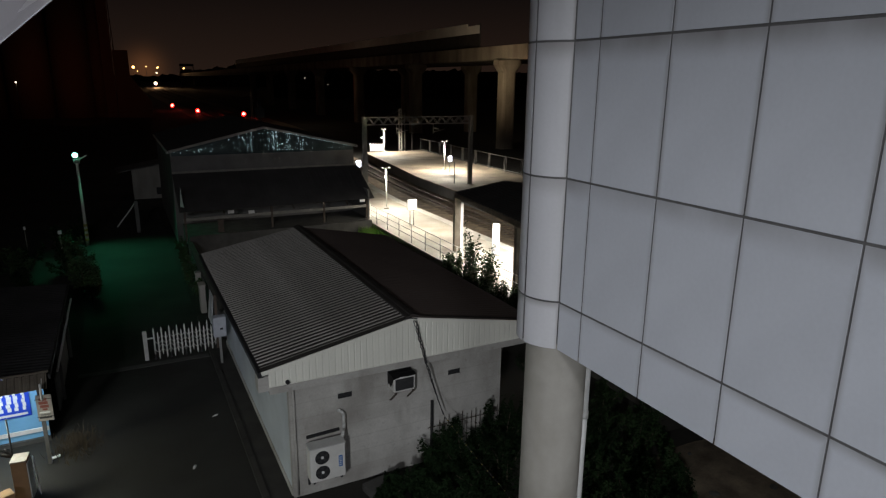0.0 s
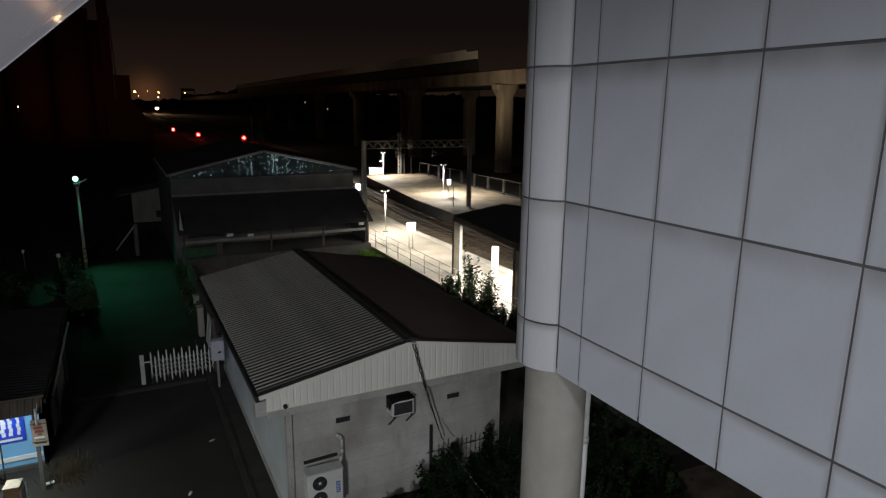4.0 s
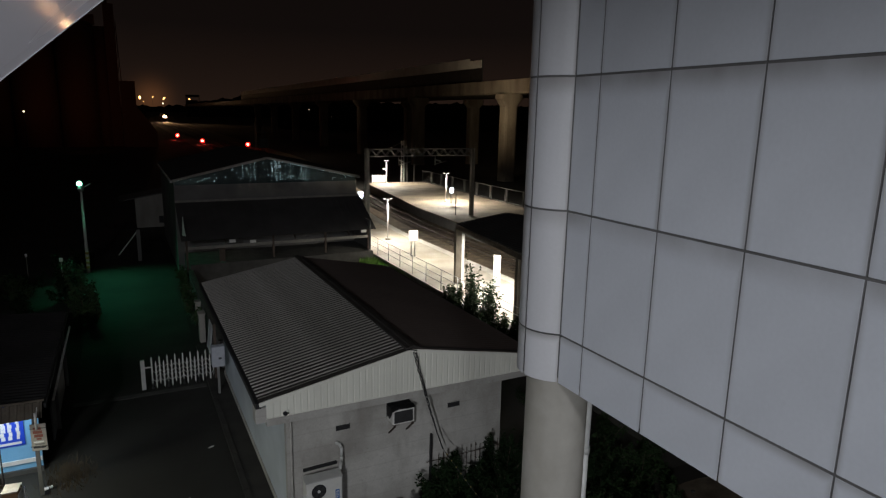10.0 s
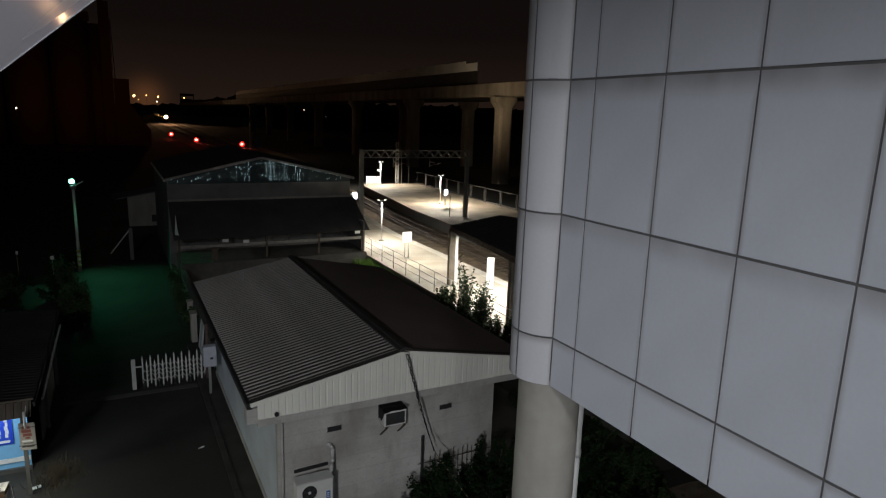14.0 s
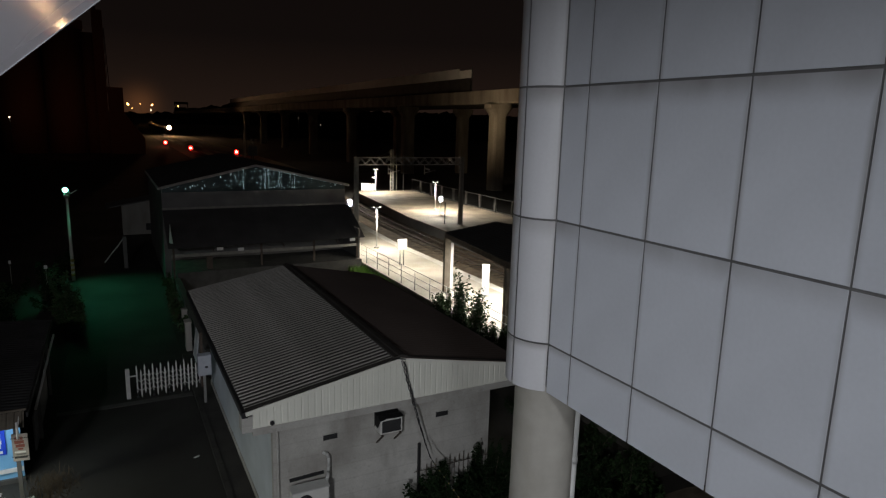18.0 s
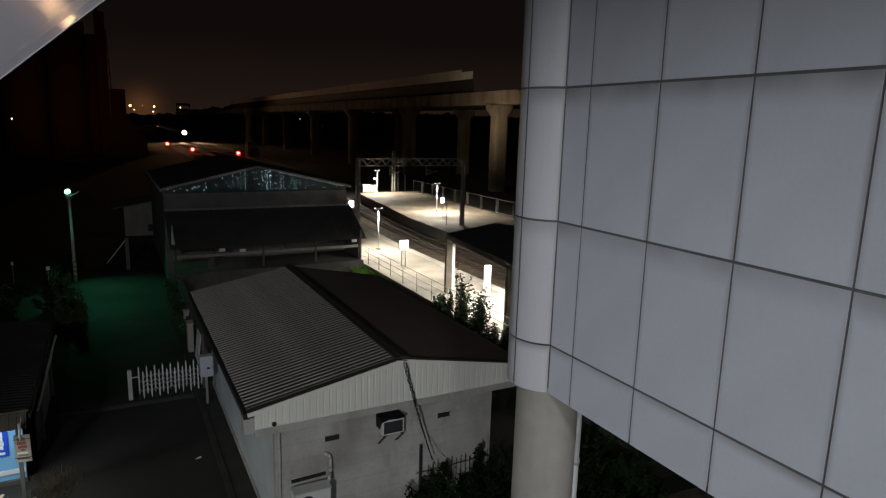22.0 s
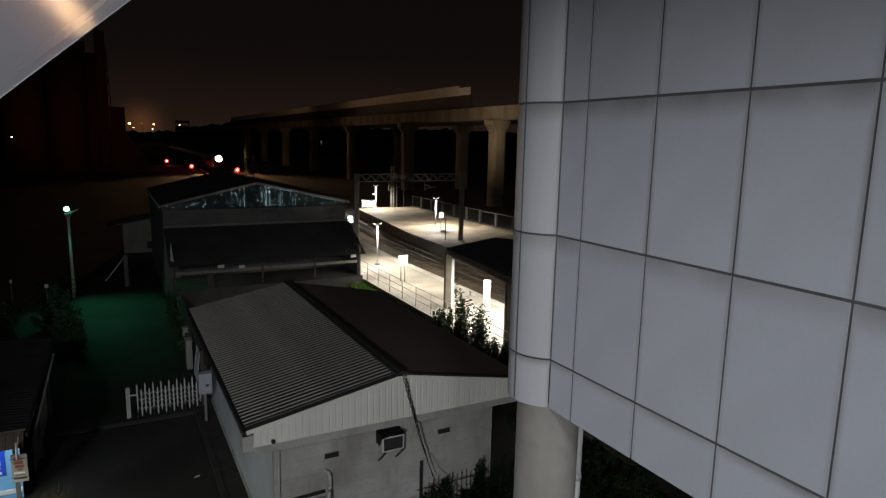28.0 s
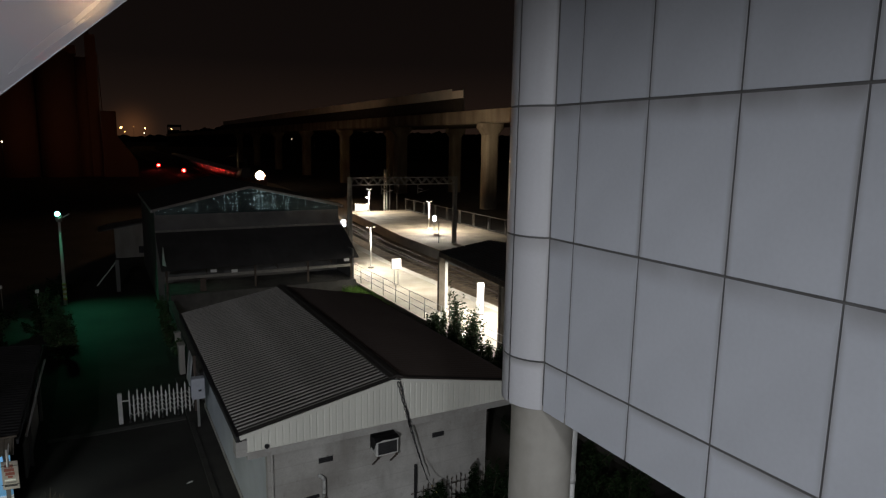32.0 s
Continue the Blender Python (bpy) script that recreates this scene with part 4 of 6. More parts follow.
# ---- roadside shop roof, lit stall and its clutter ----
def long_shelter():
    s = thing("roadside_shelter", (0, 0, 0), "long low shelter with a dark sheet roof beside the lane", "shelter")
    bm = B()
    ribbed(bm, (-2.22, 17.7, 2.72), (0, 1, 0), (-5.2, 0, 0.35), 8.2, 5.2, 0.2, 0.03, (0.07, 0, 1))
    part("roof_sheet", bm, STALL_ROOF, s)
    bm = B()
    bar(bm, (-2.2, 17.68, 2.66), (-2.2, 25.9, 2.66), 0.05, 0.12)
    part("eaves_trim", bm, DARKSTEEL, s)
    bm = B()
    ribbed(bm, (-7.4, 17.66, 2.78), (1, 0, 0), (0, -0.42, -0.42), 5.15, 0.42, 0.16, 0.025, (0, -0.5, 0.42))
    part("front_valance", bm, TIMBER, s, "ribbed front valance of dark sheet")
    bm = B()
    bar(bm, (-7.4, 17.64, 2.83), (-2.2, 17.64, 2.83), 0.04, 0.05)
    part("valance_trim", bm, TIMBER, s)
    for x, y in ((-2.53, 18.1), (-2.4, 22.0), (-2.4, 25.6), (-7.2, 18.1), (-7.2, 25.6)):
        bm = B()
        bar(bm, (x, y, 0), (x, y, 2.70), 0.09, 0.09)
        part("post", bm, SHEDWALL, s)
    bm = B()
    box(bm, (-7.3, 25.6, 0), (-2.5, 25.72, 2.6))
    part("end_wall", bm, SHEDWALL, s)
    bm = B()
    box(bm, (-7.4, 18.2, 0), (-7.3, 25.6, 2.9))
    part("rear_wall", bm, SHEDWALL, s)
    bm = B()
    box(bm, (-2.52, 21.2, 0.0), (-2.47, 25.5, 1.1))
    part("side_sheet", bm, SHEDWALL, s)
    bm = B()
    for a, c, w in ((18.3, 20.9, 0.05), (20.95, 22.6, 0.09), (22.65, 24.6, 0.06)):
        bar(bm, (-2.08, a, 2.52 + 0.02 * w), (-2.06, c, 2.54), 0.05, w)
    part("eave_bars", bm, PVC, s, "pale bar lengths along the eave")
    bm = B()
    tube(bm, (-2.36, 17.14, 2.30), (-2.36, 17.14, 2.72), 0.028, n=12)
    bar(bm, (-2.36, 17.14, 2.5), (-2.36, 17.66, 2.72), 0.02, 0.02)
    part("white_tube", bm, WHITE, s, "short white painted tube over the notice board")
    w = thing("stall_wall", (0, 0, 0), "sky-blue painted stall wall under the shelter", "wall", kind="structure")
    bm = B()
    box(bm, (-7.2, 19.5, 0.12), (-2.62, 19.6, 2.4))
    part("wall", bm, BLUEWALL, w)
    bm = B()
    box(bm, (-7.2, 19.46, 0.30), (-2.62, 19.495, 0.42))
    part("rail", bm, WHITE, w)
    bm = B()
    box(bm, (-7.2, 19.4, 0.0), (-2.6, 19.62, 0.12))
    part("plinth", bm, KERB, w)
    b = thing("banner", (-3.95, 19.48, 0.86), "deep blue banner with white columns of unreadable writing", "banner")
    bm = B()
    box(bm, (-1.2, -0.012, 0), (0.98, 0.0, 1.3))
    part("cloth", bm, BLUECLOTH, b)
    rng = random.Random(12)
    for i in range(11):
        x = -1.05 + i * 0.185
        for k in range(9):
            bm = B()
            z = 0.20 + k * 0.115
            e = rng.uniform(-0.02, 0.02)
            box(bm, (x + e, -0.018, z), (x + e + 0.06 + rng.uniform(0, 0.06), -0.0125, z + 0.108))
            part("print_bar", bm, WHITE, b)
    bm = B()
    box(bm, (-1.1, -0.018, 0.05), (0.9, -0.0125, 0.12))
    part("print_bar", bm, WHITE, b)
    sg = thing("notice_board", (-2.44, 17.98, 1.32), "white notice board with faded red print strapped to the post", "sign", turn=-10)
    bm = B()
    box(bm, (-0.18, -0.02, 0), (0.18, 0.012, 0.74))
    part("board", bm, WORN_BOARD, sg, bevel=0.006)
    for x0, x1, z0, z1, m in ((-0.11, 0.07, 0.58, 0.66, REDPAINT), (-0.12, 0.09, 0.48, 0.56, REDPAINT), (-0.10, 0.10, 0.38, 0.46, REDPAINT), (-0.05, 0.06, 0.31, 0.36, REDPAINT),
                              (-0.13, 0.11, 0.23, 0.27, WHITE), (-0.10, 0.12, 0.17, 0.20, SHEDWALL), (-0.14, 0.14, 0.08, 0.115, DARKSTEEL)):
        bm = B()
        box(bm, (x0, -0.026, z0), (x1, -0.0205, z1))
        part("print_bar", bm, m, sg)
    for z in (0.12, 0.62):
        bm = B()
        box(bm, (-0.20, -0.028, z), (0.20, -0.0265, z + 0.018))
        part("strap", bm, DARKSTEEL, sg)
    c = thing("stall_cabinet", (-2.93, 16.62, 0), "tall brown board cabinet with a pale top", "cabinet", turn=-6)
    bm = B()
    box(bm, (-0.16, -0.2, 0.05), (0.16, 0.2, 1.12))
    part("body", bm, CARDBOARD, c, bevel=0.01)
    bm = B()
    box(bm, (-0.17, -0.21, 1.125), (0.17, 0.21, 1.15))
    part("top", bm, WORN_BOARD, c)
    bm = B()
    box(bm, (0.165, -0.19, 0.08), (0.185, 0.19, 1.05))
    part("side_panel", bm, WHITE, c)
    for x in (-0.12, 0.12):
        for y in (-0.16, 0.16):
            bm = B()
            tube(bm, (x, y, 0), (x, y, 0.055), 0.025, n=10)
            part("caster", bm, BLACK, c)
    u = thing("umbrella_stand", (-3.12, 16.95, 0), "folded dark parasol on a thin black pole", "parasol")
    bm = B()
    tube(bm, (0, 0, 0.05), (0, 0, 2.05), 0.02, n=10)
    part("pole", bm, BLACK, u)
    bm = B()
    tube(bm, (0, 0, 0), (0, 0, 0.06), 0.2, n=20)
    part("base", bm, BLACK, u)
    bm = B()
    for k in range(7):
        ang = k * 0.9
        bar(bm, (0.03 * math.cos(ang), 0.03 * math.sin(ang), 1.02 + 0.03 * (k % 3)), (-0.20 + 0.06 * math.cos(ang), 0.08 * math.sin(ang), 1.26 - 0.02 * k), 0.07, 0.05)
    part("bundle", bm, BLACK, u, "dark folded cloth tied to the pole", bevel=0.012)
    pp = thing("paper_sheet", (-2.42, 18.35, 0.005), "crumpled pale paper sheet on the ground", "litter", turn=20)
    bm = B()
    box(bm, (-0.12, -0.06, 0), (0.12, 0.06, 0.03))
    part("sheet", bm, WHITE, pp, bevel=0.01)
    pl = thing("leaning_board", (-2.69, 16.72, 0), "narrow pale board leaning on the cabinet", "board")
    bm = B()
    bar(bm, (0.06, 0, 0.0), (0.0, 0.0, 1.05), 0.10, 0.015)
    part("board", bm, WHITE, pl)
    cr = thing("crate_stack", (-3.32, 16.0, 0), "low pile of pale cartons beside the cabinet", "carton")
    rng = random.Random(5)
    for k, (x, y, z, a) in enumerate(((0, 0, 0, 10), (0.42, -0.1, 0, -14), (0.05, 0.02, 0.32, 25))):
        bm = B()
        box(bm, (-0.2, -0.16, 0), (0.2, 0.16, 0.3), pose(x, y, z, 0, 0, a))
        part("carton", bm, CARDBOARD if k != 1 else WHITE, cr, bevel=0.008)


long_shelter()


# ---- yard lamp ----
def yard_lamp():
    p = thing("street_lamp", (-2.35, 44.0, 0), "green-white mercury yard lamp on a striped post", "street lamp")
    bm = B()
    tube(bm, (0, 0, 0), (0, 0, 5.2), 0.105, 0.07, n=14)
    part("post", bm, PVC, p)
    for k in range(4):
        bm = B()
        tube(bm, (0, 0, 0.3 + k * 0.3), (0, 0, 0.45 + k * 0.3), 0.112, n=14)
        part("band", bm, YELLOW, p)
    bm = B()
    tube(bm, (0, 0, 5.1), (0, 0, 5.32), 0.15, 0.19, n=14)
    part("ballast_case", bm, STEEL, p)
    bm = B()
    bar(bm, (0, 0, 5.3), (0.18, -0.2, 5.48), 0.05, 0.05)
    part("arm", bm, STEEL, p)
    bm = B()
    ball(bm, (-0.05, 0.0, 5.57), 0.145, 16, 10)
    part("bulb", bm, GREEN_GLOW, p)
    bm = B()
    bar(bm, (0.2, 0, 5.35), (0.55, 0, 5.55), 0.04, 0.04)
    part("spur", bm, STEEL, p)


yard_lamp()


def yard_markers():
    for x, y, z, w, lab in ((-5.53, 44.0, 1.38, 0.12, "small pale lamp box on a thin stake"), (-3.44, 40.2, 1.74, 0.17, "small white plate on a thin stake among the shrubs")):
        m = thing("marker_stake", (x, y, 0), lab, "stake", "yard stakes")
        bm = B()
        tube(bm, (0, 0, 0), (0, 0, z - 0.1), 0.022, n=8)
        part("stake", bm, DULL, m)
        bm = B()
        box(bm, (-w / 2, -0.03, z - 0.1), (w / 2, 0.03, z + 0.1))
        part("plate", bm, WHITE, m, bevel=0.012)


yard_markers()


# ---- goods shed ----
SY, SX0, SX1, SZ, AX, AZ = 42.0, 2.73, 14.42, 5.85, 8.38, 7.2


def goods_shed():
    s = thing("goods_shed", (0, 0, 0), "dark goods shed with a sheet-clad gable and a deep awning", "shed")
    bm = B()
    box(bm, (SX0, SY, 0), (SX1, SY + 0.2, 5.5))
    part("front_wall", bm, SHEDWALL, s, "dull grey sheet front wall")
    for x in (SX0, SX1 - 0.2):
        bm = B()
        box(bm, (x, SY + 0.2, 0), (x + 0.2, SY + 13.8, SZ - 0.05))
        part("side_wall", bm, SHEDWALL, s)
    bm = B()
    box(bm, (SX0, SY + 13.8, 0), (SX1, SY + 14, SZ - 0.05))
    part("rear_wall", bm, SHEDWALL, s)
    for ex in (SX0 - 0.15, SX1 + 0.15):
        bm = B()
        run = Vector((ex - AX, 0, SZ - AZ))
        nrm = run.cross(Vector((0, 1, 0)))
        if nrm.z < 0:
            nrm = -nrm
        ribbed(bm, (AX, SY - 0.25, AZ), (0, 1, 0), run, 14.5, run.length, 0.4, 0.03, nrm)
        part("roof_sheet", bm, ROOF_DARK, s)
        bm = B()
        bar(bm, (AX, SY - 0.28, AZ - 0.06), (ex, SY - 0.28, SZ - 0.06), 0.04, 0.15)
        part("barge_board", bm, DULL, s, "worn grey barge board")
        bm = B()
        s2 = -1 if ex < AX else 1
        bar(bm, (ex, SY - 0.3, SZ - 0.1), (ex, SY + 14, SZ - 0.1), 0.12, 0.1)
        part("gutter", bm, PVC, s)
    # gable glints: an added glowing sheet behind, small strips with gaps before it
    def top(x):
        return (AZ - (AX - x) * (AZ - SZ) / (AX - SX0) if x < AX else AZ - (x - AX) * (AZ - SZ) / (SX1 - AX)) - 0.14
    bm = B()
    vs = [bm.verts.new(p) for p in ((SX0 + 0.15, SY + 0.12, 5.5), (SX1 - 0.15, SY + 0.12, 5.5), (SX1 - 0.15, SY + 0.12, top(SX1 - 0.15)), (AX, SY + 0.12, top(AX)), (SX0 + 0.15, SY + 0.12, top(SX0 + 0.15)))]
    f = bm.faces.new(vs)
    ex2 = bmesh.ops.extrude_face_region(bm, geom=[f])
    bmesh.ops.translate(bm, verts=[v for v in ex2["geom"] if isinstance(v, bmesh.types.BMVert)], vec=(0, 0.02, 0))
    part("glint_backing", bm, GLINT, s, "glowing sheet added behind the cladding gaps to give glints")
    rng = random.Random(21)
    bm = B()
    x = SX0 + 0.05
    w = 0.07
    while x < SX1 - 0.05:
        xm = x + w / 2
        zt = top(xm)
        z = start = 5.5
        box(bm, (x + 0.0245, SY + 0.0, 5.5), (x + w - 0.0005, SY + 0.03, top(x + 0.048)))
        # glint gaps, thick either side of the peak and thin towards the eaves
        dens = 0.07 + 0.10 * math.exp(-((xm - 7.6) / 1.2) ** 2) + 0.15 * math.exp(-((xm - 10.3) / 1.8) ** 2) + 0.05 * noise.noise((xm * 2.7, 0, 3))
        dens *= rng.choice((0.1, 0.2, 0.6, 1.2, 2.2))
        while z < zt:
            if z > 5.62 and rng.random() < max(0.004, dens * 0.8):
                if z > start:
                    box(bm, (x, SY + 0.0, start), (x + 0.024, SY + 0.03, z))
                z += rng.choice((0.018, 0.02, 0.025, 0.03, 0.03, 0.04, 0.10))
                start = z
            else:
                z += rng.uniform(0.05, 0.09)
        if start < zt:
            box(bm, (x, SY + 0.0, start), (x + 0.024, SY + 0.03, zt))
        x += w
    tagged(part("gable_cladding", bm, TEALSHEET, s, "dark teal gable strips with gaps that show the glow as glints"), kind="stuff")
    # awning
    ay, az, by, bz = SY - 0.05, 4.42, 38.7, 2.62
    bm = B()
    ribbed(bm, (2.72, ay, az), (1, 0, 0), (0, by - ay, bz - az), 11.95, math.hypot(by - ay, bz - az), 0.45, 0.008, (0, -(az - bz), ay - by))
    part("awning_sheet", bm, AWNING, s, "dark sheet awning")
    bm = B()
    bar(bm, (2.72, SY - 0.06, 4.50), (14.67, SY - 0.06, 4.50), 0.06, 0.12)
    part("flashing", bm, DULL, s)
    bm = B()
    bar(bm, (2.9, 38.95, 2.12), (14.3, 38.95, 2.12), 0.10, 0.18)
    part("beam", bm, DULL, s, "pale steel tie beam under the awning")
    for x, w in ((3.0, 0.12), (4.95, 0.34), (8.0, 0.12), (11.3, 0.12), (14.2, 0.12)):
        bm = B()
        bar(bm, (x, 38.95, 0), (x, 38.95, 2.02 if w > 0.2 else 2.60), w, w)
        part("post", bm, RUST, s)
    bm = B()
    vs = [bm.verts.new(p) for p in ((2.82, 39.20, 2.86), (3.00, 38.93, 2.86), (2.94, 39.0, 3.3), (2.89, 39.07, 4.0))]
    f = bm.faces.new(vs)
    ex2 = bmesh.ops.extrude_face_region(bm, geom=[f])
    bmesh.ops.translate(bm, verts=[v for v in ex2["geom"] if isinstance(v, bmesh.types.BMVert)], vec=(0.02, 0.02, 0))
    part("end_flap", bm, WHITE, s, "pale torn sheet hanging at the awning end")
    for x in (5.2, 9.4, 12.9):
        bm = B()
        bar(bm, (x, 38.95, 2.3), (x, 41.9, 3.7), 0.06, 0.08)
        part("rafter", bm, RUST, s)
    bm = B()
    box(bm, (3.1, 38.3, 0), (14.3, 41.98, 1.25))
    part("loading_dock", bm, KERB, s, "dark plastered loading dock")
    # added screen that keeps the platform light off the dock
    bm = B()
    box(bm, (14.26, 38.8, 1.25), (14.34, 41.98, 3.2))
    part("dock_light_block", bm, SHEDWALL, s)
    for x, z in ((5.4, 2.32), (6.6, 2.22), (13.7, 2.4)):
        t = B()
        box(t, (x, 38.86, z), (x + 0.35, 38.9, z + 0.18))
        part("tag_plate", t, WHITE, s)
    c = thing("yard_store", (0, 60, 0), "small white yard store with a sloping roof", "shed")
    bm = B()
    extrude_y(bm, [(0.75, 0), (4.6, 0), (4.6, 3.2), (0.75, 2.5)], 0, 3.0)
    part("wall", bm, CONCRETE, c)
    bm = B()
    extrude_y(bm, [(-0.5, 2.34), (4.9, 3.32), (4.9, 3.40), (-0.5, 2.42)], -0.35, 3.3)
    part("roof", bm, SHEDWALL, c)
    bm = B()
    box(bm, (2.55, -0.02, 0.35), (3.45, -0.002, 0.95))
    part("window", bm, BLACK, c)
    d = thing("lift_barrier", (0.62, 46.5, 0), "raised pale barrier boom beside the lane", "barrier")
    bm = B()
    bar(bm, (0, 0, 2.1), (-1.25, -0.3, 0.55), 0.07, 0.07)
    part("boom", bm, PVC, d)
    bm = B()
    box(bm, (-0.12, -0.12, 0), (0.12, 0.12, 2.15))
    part("post", bm, SHEDWALL, d)


goods_shed()


# ---- platforms, tracks ----
NP = [(14.4, 12.0), (19.3, 12.0), (19.35, 45.0), (19.9, 52.0), (21.2, 62.0), (15.5, 62.0), (14.4, 45.0)]
FP = [(25.5, 30.0), (36.1, 30.0), (36.2, 47.5), (36.7, 66.0), (37.2, 79.8), (29.1, 80.4), (28.2, 73.5), (27.13, 64.5), (26.06, 56.9), (25.59, 48.1)]


def platforms():
    for pts, name, lab in ((NP, "platform", "brightly lit near railway platform"), (FP, "platform", "brightly lit far railway platform")):
        p = thing(name, (0, 0, 0), lab, "platform", kind="structure")
        bm = B()
        prism(bm, pts, -0.1, 0.92)
        part("body", bm, CONCRETE if pts is NP else SHEDWALL, p)
        bm = B()
        prism(bm, pts, 0.924, 1.0)
        part("paving", bm, PLATFORM if pts is NP else PLATFORM_FAR, p)
    # coping stones along the track edges
    edge_near = [(19.3, 12.0), (19.35, 45.0), (19.9, 52.0), (21.2, 62.0)]
    edge_far = [(25.5, 30.0), (25.59, 48.1), (26.06, 56.9), (27.13, 64.5), (28.2, 73.5), (29.1, 80.4)]
    e = thing("platform_coping", (0, 0, 0), "pale stone coping along the platform edges", "coping", kind="structure")
    for pts, side in ((edge_near, -1), (edge_far, 1)):
        for a, b in zip(pts, pts[1:]):
            a, b = Vector((*a, 0)), Vector((*b, 0))
            n = max(1, int((b - a).length / 1.2))
            d = (b - a) / n
            perp = Vector((-d.y, d.x, 0)).normalized() * 0.55 * (-side)
            for i in range(n):
                p0 = a + d * i + d * 0.005
                p1 = a + d * (i + 1) - d * 0.005
                bm = B()
                off = -perp.normalized() * 0.06
                prism(bm, [(v.x, v.y) for v in (p0 + off, p1 + off, p1 + perp, p0 + perp)], 0.93, 1.008)
                part("coping_stone", bm, EDGE if side < 0 else PLATFORM_FAR, e)


platforms()

TRACK = [(23.5, -20), (23.5, 40), (23.75, 50), (24.3, 58), (25.2, 66), (26.1, 74), (26.8, 86), (27.0, 105), (27.0, 125), (27.0, 470), (28.6, 512), (30.8, 557), (33.5, 602), (37.0, 650), (42, 710)]


def track_x(y):
    xs, ys = [p[0] for p in TRACK], [p[1] for p in TRACK]
    s = 8.0
    return sum(float(np.interp(y + k * s, ys, xs)) for k in (-1, -0.5, 0, 0.5, 1)) / 5


def tracks():
    b = B()
    ys = list(np.arange(-20, 125, 5)) + list(np.arange(125, 700, 20))
    left = [b.verts.new((track_x(y) - (4.2 if y < 62 else min(9.0, 4.2 + (y - 62) * 0.12)), y, rise(y) + 0.12)) for y in ys]
    right = [b.verts.new((track_x(y) + (1.75 if y < 82 else min(9.0, 1.75 + (y - 82) * 0.14)), y, rise(y) + 0.12)) for y in ys]
    for i in range(len(ys) - 1):
        b.faces.new((left[i], left[i + 1], right[i + 1], right[i]))
    solid("ballast", b, BALLAST, "brown stone ballast of the railway line", "ballast", kind="structure")
    for off, y0 in ((0.0, -20), (-4.3, 105), (4.3, 120)):
        t = thing("railway_track", (0, 0, 0), "worn steel railway track on sleepers", "track", "railway tracks", "structure")
        for g in (-0.55, 0.55):
            bm = B()
            pts = [(track_x(y) + off + g, y, rise(y) + 0.30) for y in ys if y >= y0]
            for a, c in zip(pts, pts[1:]):
                bar(bm, a, c, 0.07, 0.15)
            part("rail", bm, RAIL, t)
        bm = B()
        y = max(y0, 14)
        while y < 200:
            x = track_x(y) + off
            box(bm, (x - 1.1, y, 0.05 + rise(y)), (x + 1.1, y + 0.22, 0.15 + rise(y)))
            y += 0.62
        tagged(part("sleepers", bm, RUST, t), kind="stuff")


tracks()


def lamp_post(x, y, z, top, lab):
    p = thing("platform_lamp", (x, y, z), lab, "lamp post", "platform lamps")
    h = top - z
    bm = B()
    tube(bm, (0, 0, 0), (0, 0, h), 0.045, 0.035, n=12)
    part("post", bm, PVC, p)
    bm = B()
    tube(bm, (0, 0, 0), (0, 0, 0.12), 0.2, n=14)
    part("base", bm, CONCRETE, p)
    bm = B()
    bar(bm, (-0.26, 0, h - 0.07), (0.26, 0, h - 0.07), 0.03, 0.03)
    part("crossarm", bm, WHITE, p)
    for s in (-0.26, 0.26):
        bm = B()
        box(bm, (s - 0.065, -0.06, h + 0.0), (s + 0.065, 0.06, h + 0.03))
        hd = part("head", bm, WHITE, p, bevel=0.02)
        bm = B()
        box(bm, (s - 0.06, -0.055, h - 0.04), (s + 0.06, 0.055, h - 0.003))
        part("lens", bm, LAMP_GLOW, hd)
    return p


lamp_post(17.1, 42.7, 1.0, 4.05, "white twin-head lamp post on the near platform")
lamp_post(30.85, 60.3, 1.0, 4.05, "white twin-head lamp post on the far platform")
far_lamp = lamp_post(31.5, 79.25, 1.0, 4.05, "white twin-head lamp post at the far platform end")
low_head = B()
box(low_head, (-0.46, -0.09, 1.86), (-0.20, 0.09, 1.98))
part("side_lens", low_head, LAMP_GLOW, far_lamp, bevel=0.02)
low_head = B()
bar(low_head, (-0.2, 0, 1.92), (0, 0, 1.92), 0.03, 0.03)
part("side_arm", low_head, WHITE, far_lamp)


